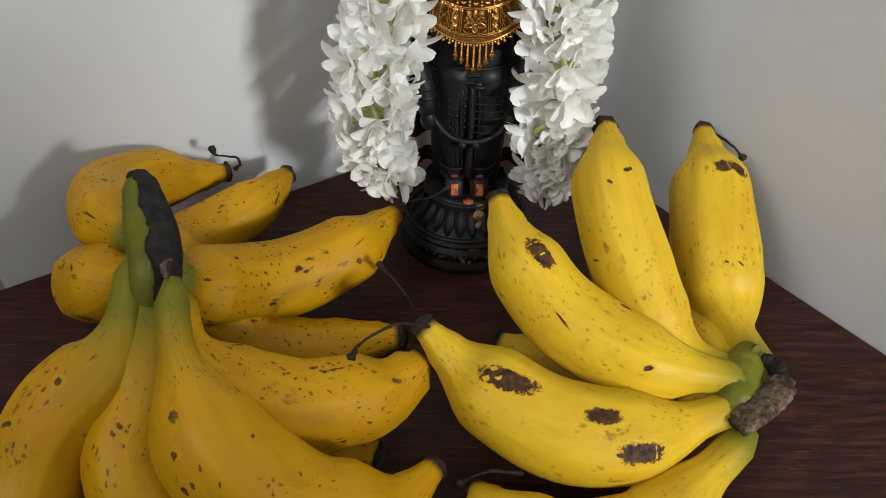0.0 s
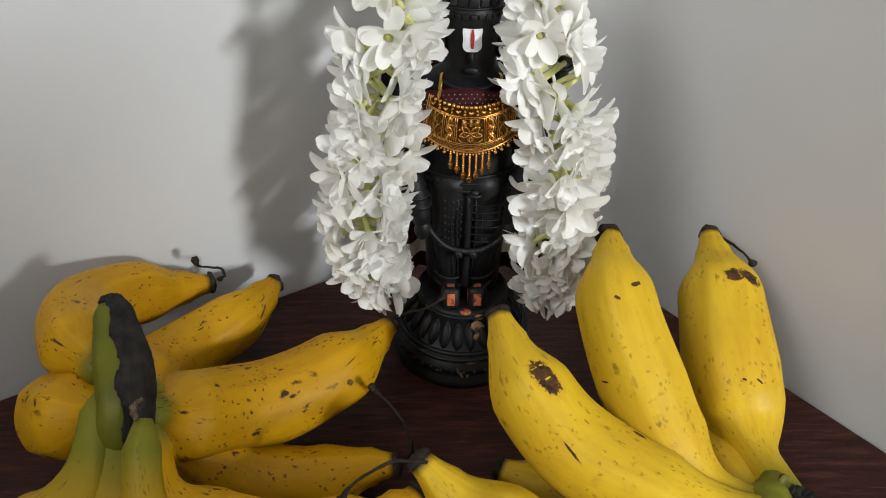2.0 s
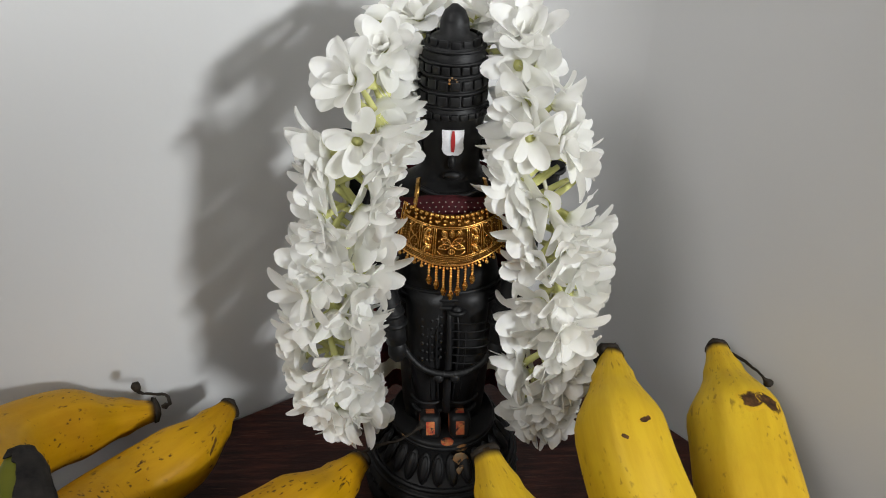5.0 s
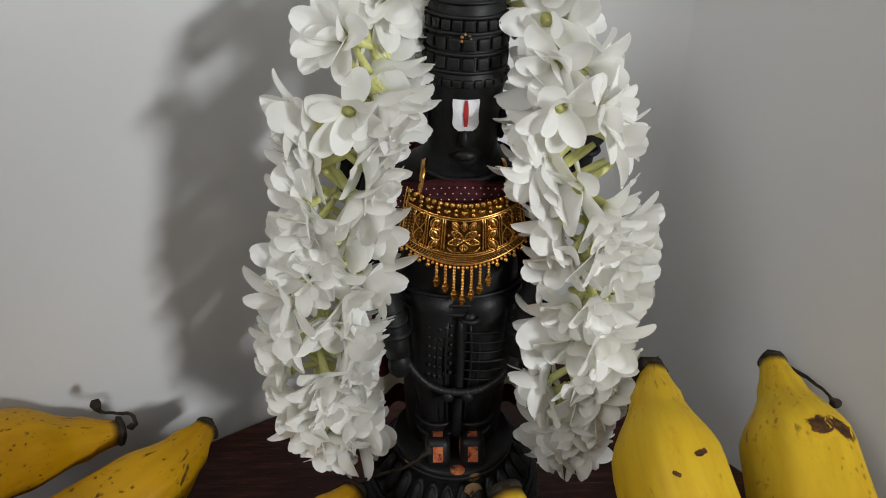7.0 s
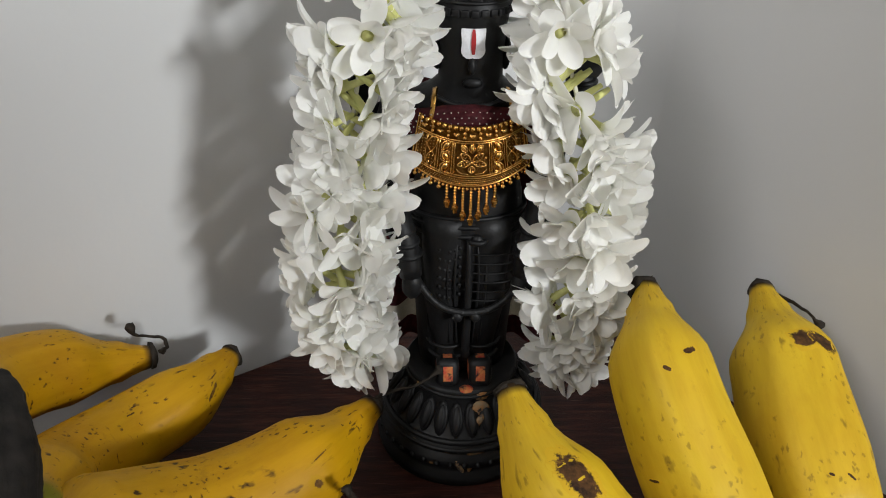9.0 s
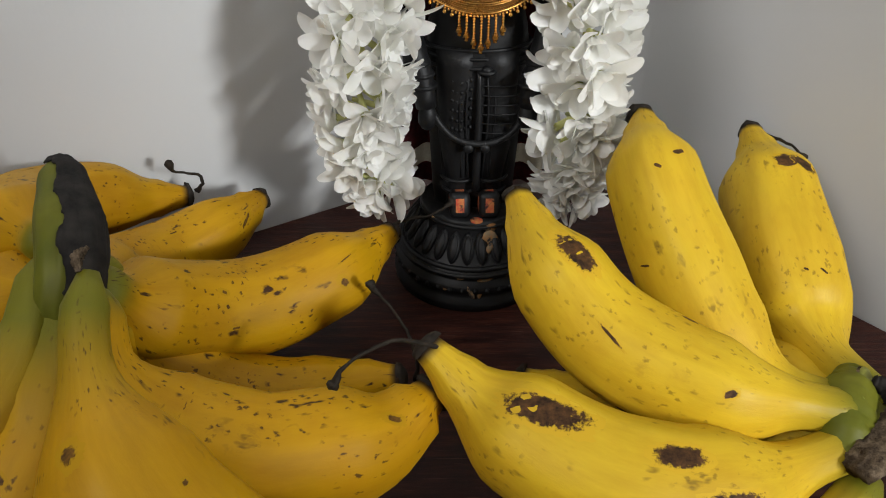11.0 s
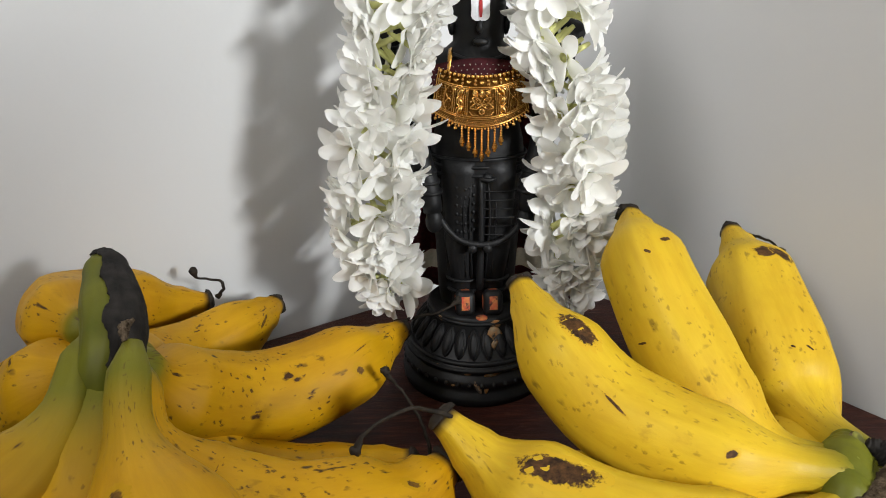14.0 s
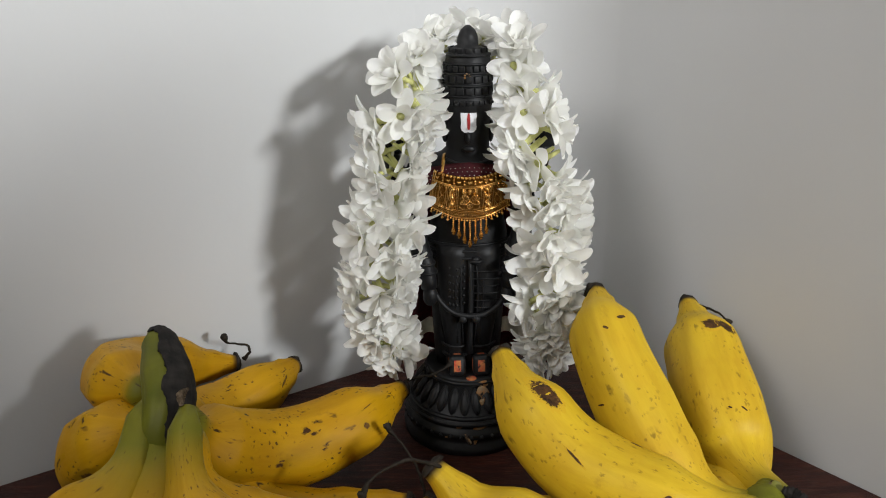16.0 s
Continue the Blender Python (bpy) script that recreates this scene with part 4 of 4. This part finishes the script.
        ring(bm, z - 0.0022, 0.0110, 0.0036, 0.0004, SX + 0.0095, SY - 0.0150, 12, 3.4, 6.0)
    for sx in (-1, 1):
        for j in range(5):
            x = SX + sx * (0.0045 + 0.0032 * j)
            sweep(bm, spline([(x, SY - 0.0172 + 0.0004 * j * j, 0.121), (x + sx * 0.0008, SY - 0.0182 + 0.0004 * j * j, 0.100), (x - sx * 0.0010, SY - 0.0150 + 0.0004 * j * j, 0.066)], 8), lambda s: 0.0006, 6)
        ring(bm, 0.0640, 0.0092, 0.0088, 0.0009, SX + sx * 0.0078, SY - 0.0070, 20)
    sweep(bm, spline([(SX - 0.014, SY - 0.014, 0.186), (SX - 0.006, SY - 0.0165, 0.1835), (SX + 0.006, SY - 0.0165, 0.1835), (SX + 0.014, SY - 0.014, 0.186)], 20), lambda s: 0.0011, 8)
    # painted mark on the brow
    def patch(x0, x1, z0, z1, lift, mat, shape, ry=0.0152, rx=0.0139):
        n, k = 8, 12
        grid = []
        for j in range(k + 1):
            w = j / k
            row = []
            for i in range(n + 1):
                x = x0 + (x1 - x0) * i / n
                x *= shape(w)
                y = SY - (ry + lift) * math.sqrt(max(0.0, 1 - (x / rx) ** 2))
                row.append(bm.verts.new((SX + x - 0.0003, y, z0 + (z1 - z0) * w)))
            grid.append(row)
        for j in range(k):
            for i in range(n):
                bm.faces.new((grid[j][i], grid[j][i + 1], grid[j + 1][i + 1], grid[j + 1][i])).material_index = mat
    patch(-0.0045, 0.0045, 0.2015, 0.2128, 0.0005, 1, lambda w: 0.55 + 0.45 * math.sqrt(min(1.0, w / 0.22)) + 0.03 * math.sin(9 * w))
    patch(-0.0009, 0.0009, 0.2032, 0.2127, 0.0009, 2, lambda w: 0.25 + 0.75 * math.sin(math.pi * min(1.0, 0.12 + 0.80 * w)) ** 0.8)
    for k in range(7):
        blob(bm, (SX - 0.001 + 0.0016 * math.cos(k * 0.9), SY - 0.0149, 0.2330 + 0.0016 * math.sin(k * 0.9)), (0.0007, 0.0005, 0.0006), None, 4, 1)
    # flaked ochre on the base
    for a, z, r, w, h in ((-1.30, 0.0375, 0.0305, 0.0035, 0.0055), (-1.42, 0.0185, 0.0390, 0.0040, 0.0012), (-1.62, 0.0120, 0.0415, 0.0012, 0.0040), (-1.75, 0.0195, 0.0390, 0.0022, 0.0012), (-1.95, 0.0125, 0.0412, 0.0018, 0.0012), (-1.25, 0.0425, 0.0272, 0.0030, 0.0026), (-1.36, 0.0330, 0.0335, 0.0016, 0.0040), (-1.50, 0.0105, 0.0405, 0.0010, 0.0030), (-2.2, 0.0215, 0.0402, 0.0030, 0.0011), (-1.1, 0.0205, 0.0400, 0.0026, 0.0012), (-2.45, 0.0430, 0.0272, 0.0020, 0.0014)):
        blob(bm, (SX + r * math.cos(a), SY + r * math.sin(a), z), (w * 1.2, 0.0009, h * 1.1), Euler((0, 0.5 * math.sin(40 * a), a + 1.57)).to_quaternion(), 4, 2)
    blob(bm, (SX + 0.001, SY - 0.0250, 0.0462), (0.0036, 0.0030, 0.0010), None, 3)
    return solo("statue", bm, [STONE, PAINT_WHITE, PAINT_RED, KUMKUM, TURMERIC], "small black stone standing statue on a round lotus base", "statue", smooth=True, z=TOP)


statue()


# ---- the maroon cloth behind and across the chest ----
def cloth():
    bm = bmesh.new()
    rows = []
    n = 60
    for j in range(9):
        w = j / 8
        row = []
        for i in range(n + 1):
            a = math.pi * (1.06 + 0.88 * i / n)
            fold = 0.0006 * math.sin(5 * 3.1416 * w + 3 * math.sin(a * 2)) + 0.0004 * math.sin(a * 16 + 4 * w)
            row.append(bm.verts.new((SX + (0.0325 + fold) * math.cos(a), SY + (0.0190 + fold) * math.sin(a), 0.1700 + 0.0135 * w - 0.0035 * math.sin(a * 1.0 + 1.6) ** 2 + 0.0012 * math.sin(a * 3))))
        rows.append(row)
    for a, b in zip(rows, rows[1:]):
        for i in range(n):
            bm.faces.new((a[i], a[i + 1], b[i + 1], b[i]))
    bmesh.ops.solidify(bm, geom=bm.faces[:], thickness=0.0008)
    root = thing("cloth", (SX, SY, 0.045), "maroon dotted cloth draped round the black statue", "cloth")
    front = part("front_fold", bm, CLOTH, root)
    bm = bmesh.new()
    for k in range(150):
        i, w = k % 30, k // 30
        a = math.pi * (1.10 + 0.80 * (i + 0.5 * (w % 2)) / 30)
        z = 0.1715 + 0.0023 * w + 0.0012 * math.sin(a * 3) - 0.0035 * math.sin(a + 1.6) ** 2
        blob(bm, (SX + 0.0334 * math.cos(a), SY + 0.0199 * math.sin(a), z), (0.00028, 0.00028, 0.00028), None, 0, 1)
    tagged(part("woven_dots", bm, CLOTH_EDGE, front, "tiny pale woven dots"), kind="stuff")
    bm = bmesh.new()
    rows = []
    for j in range(13):
        w = j / 12
        rows.append([bm.verts.new((SX + (0.033 + 0.006 * w) * (i / 20 - 1), SY + 0.021 + 0.0025 * math.sin(i * 0.9 + 2 * w) - 0.012 * abs(i / 20 - 1) ** 3, 0.182 - 0.136 * w)) for i in range(41)])
    for a, b in zip(rows, rows[1:]):
        for i in range(40):
            f = bm.faces.new((a[i], a[i + 1], b[i + 1], b[i]))
    for f in bm.faces:
        z = f.calc_center_median().z
        f.material_index = 1 if 0.0572 < z < 0.068 else 0
    bmesh.ops.solidify(bm, geom=bm.faces[:], thickness=0.0008)
    part("back_fall", bm, [CLOTH, CLOTH_EDGE], root, "cloth fall with a pale border")


cloth()


# ---- the gold necklace ----
def necklace():
    root = thing("necklace", (SX, 0.3705, 0.133), "ornate gold bib necklace with beaded fringe on the statue's chest", "necklace")

    def at(u, v, lift=0.0):
        """u across from -1 to 1, v down from 0 to 1 over the bib."""
        return Vector((SX + u * (0.0203 + 0.0040 * v), 0.3695 + 0.0085 * u * u - 0.001 * v - lift, 0.1772 + 0.0022 * u * u - v * (0.0258 - 0.0045 * u * u)))
    bm = bmesh.new()
    grid = [[bm.verts.new(at(-1 + 2 * i / 24, j / 8)) for i in range(25)] for j in range(9)]
    for a, b in zip(grid, grid[1:]):
        for i in range(24):
            bm.faces.new((a[i], b[i], b[i + 1], a[i + 1]))
    bmesh.ops.solidify(bm, geom=bm.faces[:], thickness=-0.0006)
    bib = part("bib", bm, GOLD_SHADED, root, "solid gold bib plate, coloured dark for shaded recesses")
    bm = bmesh.new()
    blob(bm, (0, 0, 0), (1, 1, 1), None, 0, 2)
    bead_mesh = mesh_of(bm, "bead", GOLD)

    def bead(u, v, r, lift=0.0008, under=None):
        part("bead", bead_mesh, None, under or bib, at=Matrix.Translation(at(u, v, lift) + Vector((0, 0, TOP))) @ Matrix.Scale(r, 4))

    def wire(points, r, name="rail"):
        bm = bmesh.new()
        sweep(bm, points, lambda s: r, 6, lambda s, a: 1 + 0.18 * math.sin(len(points) * 9 * s))
        part(name, bm, GOLD, bib)
    # rails across, the doubled edges and the panel dividers
    for v, r in ((0.235, 0.00042), (0.268, 0.00036), (0.800, 0.00042), (0.835, 0.00036), (0.965, 0.00050)):
        wire([at(-1 + 2 * i / 40, v, 0.0006) for i in range(41)], r)
    for u in (-1.0, -0.955, 0.955, 1.0):
        wire([at(u, k / 9 * 0.97 - 0.02, 0.0006) for k in range(10)], 0.0005, "edge_rail")
    for u in (0.31, 0.35, 0.58, 0.62, 0.80):
        for sx in (-1, 1):
            wire([at(sx * u, 0.268 + 0.532 * k / 6, 0.0007) for k in range(7)], 0.00036, "rib")
    # the row of beads at the top, then hearts between pairs of beads
    for i in range(19):
        bead(-0.95 + 1.9 * i / 18, 0.03, 0.00108)
    bm = bmesh.new()
    ring_pts = [(0.0011 * math.sin(a) ** 3 * 1.15, 0.00105 * (0.81 * math.cos(a) - 0.31 * math.cos(2 * a) - 0.125 * math.cos(3 * a) - 0.06 * math.cos(4 * a))) for a in (k * math.pi / 12 for k in range(24))]
    rim_low, rim_top = [[bm.verts.new((x * k, y, z * k)) for x, z in ring_pts] for k, y in ((1.12, 0.0003), (0.8, -0.0006))]
    for k in range(24):
        bm.faces.new((rim_low[k], rim_low[(k + 1) % 24], rim_top[(k + 1) % 24], rim_top[k]))
    bm.faces.new(rim_top)
    bmesh.ops.recalc_face_normals(bm, faces=bm.faces)
    heart_mesh = mesh_of(bm, "heart", GOLD)
    for i in range(13):
        u = -0.88 + 1.76 * i / 12
        if i % 2 == 0:
            part("heart", heart_mesh, None, bib, at=Matrix.Translation(at(u, 0.14, 0.0009) + Vector((0, 0, TOP))))
        else:
            bead(u, 0.105, 0.00082)
            bead(u, 0.175, 0.00082)

    def leaf(bm, mid, way, length, width, beads):
        """A pointed leaf of wire, with grains inside or a solid body."""
        side = Vector((way.z, 0, -way.x))
        for sx in (-1, 1):
            sweep(bm, [mid + way * (length * (k / 8 - 0.5)) + side * (sx * width / 2 * math.sin(math.pi * k / 8)) for k in range(9)], lambda s: 0.00034, 5)
        if beads:
            for k in range(3):
                for sx in (-1, 1):
                    blob(bm, mid + way * (length * (k - 1) * 0.2) + side * (sx * width * 0.16), (0.00036, 0.0004, 0.00036), None, 0, 1)
        else:
            blob(bm, mid, (width * 0.36, 0.0008, length * 0.40), Euler((0, math.atan2(way.x, way.z), 0)).to_quaternion(), 0, 2)
    # the middle flower: five wire leaves, with three solid ones above
    bm = bmesh.new()
    for dx, dz in ((-0.72, 0.62), (0.72, 0.62), (-0.95, -0.18), (0.95, -0.18), (0.0, -1.0)):
        way = Vector((dx, 0, dz)).normalized()
        leaf(bm, at(0, 0.56, 0.0012) + way * 0.0031, way, 0.0056 if dz > -0.9 else 0.0032, 0.0027, True)
    for dx in (-0.55, 0.0, 0.55):
        leaf(bm, at(dx * 0.26, 0.345, 0.0011), Vector((dx, 0, 1)).normalized(), 0.0038, 0.0023, False)
    blob(bm, at(0, 0.56, 0.0013), (0.0007, 0.0006, 0.0007), None, 0, 2)
    for sx in (-1, 1):
        blob(bm, at(sx * 0.24, 0.50, 0.0010), (0.0006, 0.0005, 0.0006), None, 0, 2)
        sweep(bm, [at(sx * (0.06 + 0.025 * k), 0.76 - 0.004 * (k - 4) ** 2 * (k > 4), 0.0008) for k in range(9)], lambda s: 0.0003, 5)
    part("flower_panel", bm, GOLD, bib, "gold wire flower")
    # panels at both sides: solid leaves, beaded leaves, then loose grains
    for sx in (-1, 1):
        bm = bmesh.new()
        for k in range(3):
            leaf(bm, at(sx * 0.465, 0.36 + 0.175 * k, 0.0010), Vector((sx * (0.5 if k % 2 else -0.5), 0, 1)).normalized(), 0.0056, 0.0038, False)
            blob(bm, at(sx * 0.40, 0.44 + 0.175 * k, 0.0008), (0.0006, 0.0005, 0.0007), None, 0, 1)
        part("leaf_panel", bm, GOLD, bib)
        bm = bmesh.new()
        for k in range(2):
            leaf(bm, at(sx * 0.71, 0.40 + 0.26 * k, 0.0010), Vector((-sx * 0.15, 0, 1)).normalized(), 0.0066, 0.0036, True)
        part("leaf_panel", bm, GOLD, bib)
        bm = bmesh.new()
        for k in range(9):
            for j in range(3):
                blob(bm, at(sx * (0.825 + 0.05 * j), 0.31 + 0.057 * k + 0.02 * (j % 2), 0.0007), (0.00046, 0.0005, 0.00046), None, 0, 1)
        part("grain_panel", bm, GOLD, bib, "gold grain filigree")
    bm = bmesh.new()
    for j, (v, r) in enumerate(((0.868, 0.00036), (0.900, 0.00040), (0.932, 0.00036))):
        for i in range(48):
            blob(bm, at(-0.97 + 1.94 * (i + 0.5 * (j % 2)) / 48, v, 0.0008), (r, r, r), None, 0, 1)
    part("grain_band", bm, GOLD, bib, "band of tiny gold grains")
    for i in range(31):
        u = -0.98 + 1.96 * i / 30
        bead(u, 1.01, 0.00072)
        if i % 2 and abs(u) > 0.42:
            bead(u, 1.075, 0.00105)
    # seven hanging chains, longest in the middle, each with a faceted drop
    bm = bmesh.new()
    bmesh.ops.create_icosphere(bm, subdivisions=1, radius=1.0)
    drop_mesh = mesh_of(bm, "drop", GOLD, False)
    for i, run in enumerate((0.0054, 0.0070, 0.0099, 0.0120, 0.0099, 0.0078, 0.0052)):
        top = at((i - 3) * 0.132, 1.02, 0.0010)
        bm = bmesh.new()
        n = round(run / 0.0013)
        sweep(bm, [top - Vector((0, 0, run * j / (8 * n))) for j in range(8 * n + 1)], lambda s: 0.00045 + 0.00055 * abs(math.sin(math.pi * n * s)), 10, lambda s, a: 1 + 0.3 * math.cos(2 * a))
        chain = part("pendant", bm, GOLD, root, "hanging chain of gold beads")
        for dz, r, h in ((0.0004, 0.0013, 0.0008), (0.0018, 0.0017, 0.0016), (0.0036, 0.0011, 0.0011)):
            part("drop", drop_mesh, None, chain, at=Matrix.Translation(top - Vector((0, 0, run + dz - TOP))) @ Matrix.Diagonal((r, r, h, 1)))
    for sx in (-1, 1):
        bm = bmesh.new()
        sweep(bm, spline([at(sx * 0.80, 0.03, 0.0004), at(sx * 0.79, -0.14, -0.0006), (SX + sx * 0.0150, SY - 0.0150, 0.1860), (SX + sx * 0.0142, SY - 0.0090, 0.1880)], 10), lambda s: 0.0011, 12,
              lambda s, a: 1.0 / math.sqrt(math.cos(a) ** 2 / 1.4 + math.sin(a) ** 2 / 0.12))
        part("strap", bm, GOLD, root, "flat gold strap")


necklace()


# ---- the flower garland ----
def petal(bm, layer, turn, opening, length, width, curl, cup):
    """One petal from the centre outward; opening is its angle from the flower's axis."""
    nu, nv = 4, 8
    grid = []
    r, z, before = 0.0010, 0.0, 0.0
    for j in range(nv + 1):
        s = 1 - (1 - j / nv) ** 1.7
        half = width / 2 * (0.34 + 0.66 * math.sin(min(1.0, s / 0.62) * 1.5708)) * (math.sqrt(max(0.0, 1 - ((s - 0.58) / 0.43) ** 2)) if s > 0.58 else 1)
        half = max(half, 0.0002)
        ang = opening * (0.55 + 0.45 * min(1.0, s / 0.4)) + curl * s * s
        if j:
            r, z = r + length * (s - before) * math.sin(ang), z + length * (s - before) * math.cos(ang)
            before = s
        row = []
        for i in range(nu + 1):
            w = -1 + 2 * i / nu
            v = bm.verts.new((r - cup * half * w * w * math.cos(ang), half * w, z + cup * half * w * w * math.sin(ang)))
            v.co.rotate(Euler((0, 0, turn)))
            v[layer] = s
            row.append(v)
        grid.append(row)
    for a, b in zip(grid, grid[1:]):
        for i in range(nu):
            bm.faces.new((a[i], a[i + 1], b[i + 1], b[i]))


def flower_mesh(seed, kind):
    rng = random.Random(seed)
    bm = bmesh.new()
    layer = bm.verts.layers.float.new("along")
    if kind == "open":
        sets = [(5, radians(70), 0.0178, 0.0102, 0.25), (4, radians(46), 0.0155, 0.0094, 0.15)]
    elif kind == "double":
        sets = [(6, radians(60), 0.0180, 0.0100, 0.35), (5, radians(38), 0.0164, 0.0094, 0.20), (3, radians(18), 0.0140, 0.007, 0.1)]
    else:
        sets = [(5, radians(40), 0.0192, 0.0098, 0.40), (4, radians(22), 0.0168, 0.0092, 0.15)]
    for n, opening, length, width, curl in sets:
        a0 = rng.uniform(0, 6.28)
        for k in range(n):
            petal(bm, layer, a0 + 6.2832 * k / n + rng.uniform(-0.16, 0.16), opening + rng.uniform(-0.16, 0.14), length * rng.uniform(0.86, 1.08), width * rng.uniform(0.86, 1.1), curl * rng.uniform(0.0, 1.7), rng.uniform(0.15, 0.55))
    return mesh_of(bm, "flower", PETAL)


def tube_mesh():
    bm = bmesh.new()
    sweep(bm, [Vector((0, 0, z)) for z in (-0.0150, -0.012, -0.006, 0.0, 0.002)], curve_of([(0, 0.0010), (0.3, 0.0013), (0.8, 0.0018), (1, 0.0024)]), 8)
    return mesh_of(bm, "flower_tube", TUBE)


def garland():
    root = thing("garland", (SX, 0.37, 0.05), "thick garland of white double jasmine flowers hung round the statue", "garland")
    kinds = [flower_mesh(11 + i, k) for i, k in enumerate(("open", "double", "cup", "open", "double", "open", "cup"))]
    tube = tube_mesh()
    rng = random.Random(21)
    strands = (
        [(0.019, 0.408, 0.2460), (0.006, 0.404, 0.2455), (-0.004, 0.392, 0.2410), (-0.015, 0.378, 0.2300), (-0.022, 0.372, 0.205), (-0.028, 0.370, 0.172), (-0.034, 0.369, 0.141), (-0.036, 0.369, 0.108), (-0.034, 0.369, 0.082), (-0.026, 0.369, 0.063)],
        [(0.019, 0.408, 0.2460), (0.029, 0.404, 0.2430), (0.037, 0.392, 0.2370), (0.046, 0.378, 0.2210), (0.056, 0.372, 0.198), (0.064, 0.370, 0.168), (0.066, 0.369, 0.136), (0.067, 0.369, 0.104), (0.066, 0.369, 0.082), (0.066, 0.371, 0.061)])
    for strand in strands:
        pts = spline(strand, 160)
        bm = bmesh.new()
        sweep(bm, pts[::4], lambda s: 0.0009, 6)
        part("thread", bm, THREAD, root, "pale cotton thread")
        out = -1 if strand is strands[0] else 1
        count = 72
        for k in range(count):
            i = min(158, max(1, int(2 + 156 * k / (count - 1) + rng.uniform(-1, 1))))
            p, t = pts[i], (pts[i + 1] - pts[i - 1]).normalized()
            # outward directions: mostly to the front and the sides, few to the back
            for _ in range(20):
                phi = k * 2.39996 + rng.uniform(-0.5, 0.5)
                front = Vector((0, -1, 0)) - t * Vector((0, -1, 0)).dot(t)
                front.normalize()
                side = t.cross(front)
                d = math.cos(phi) * front + math.sin(phi) * side
                if d.y < 0.40 and not (0.19 < p.z < 0.213 and d.y < -0.55 and abs(d.x) < 0.8 and d.z < 0.6):
                    break
                k += 0.37
            last = i > 140
            d = (d + Vector((0, 0, -0.45 if not last else -0.9)) + Vector((rng.uniform(-0.3, 0.3), rng.uniform(-0.3, 0.1), rng.uniform(-0.3, 0.3)))).normalized()
            reach = rng.uniform(0.0075, 0.0138) * (1.0 if i < 118 else 1.0 - 0.6 * (i - 118) / 40)
            head = p + d * reach
            if abs(head.x - SX) < (0.025 if head.z > 0.187 else 0.034) and head.z < 0.25 and d.x * out < 0:
                head.x = SX + out * ((0.025 if head.z > 0.187 else 0.034) + rng.uniform(0.0, 0.006))
            if head.z > 0.228 and abs(head.x - SX) < 0.026:
                head.y = max(head.y, SY + 0.015)
                d = (d + Vector((0, 0.2, 0.9))).normalized()
            q = d.to_track_quat("Z", "Y").to_matrix().to_4x4() @ Matrix.Rotation(rng.uniform(0, 6.28), 4, "Z")
            m = Matrix.Translation(head + Vector((0, 0, TOP))) @ q @ Matrix.Scale(rng.uniform(0.88, 1.12), 4)
            f = part("flower", kinds[rng.randrange(len(kinds))], None, root, at=m)
            part("flower_tube", tube, None, f, at=m)


garland()
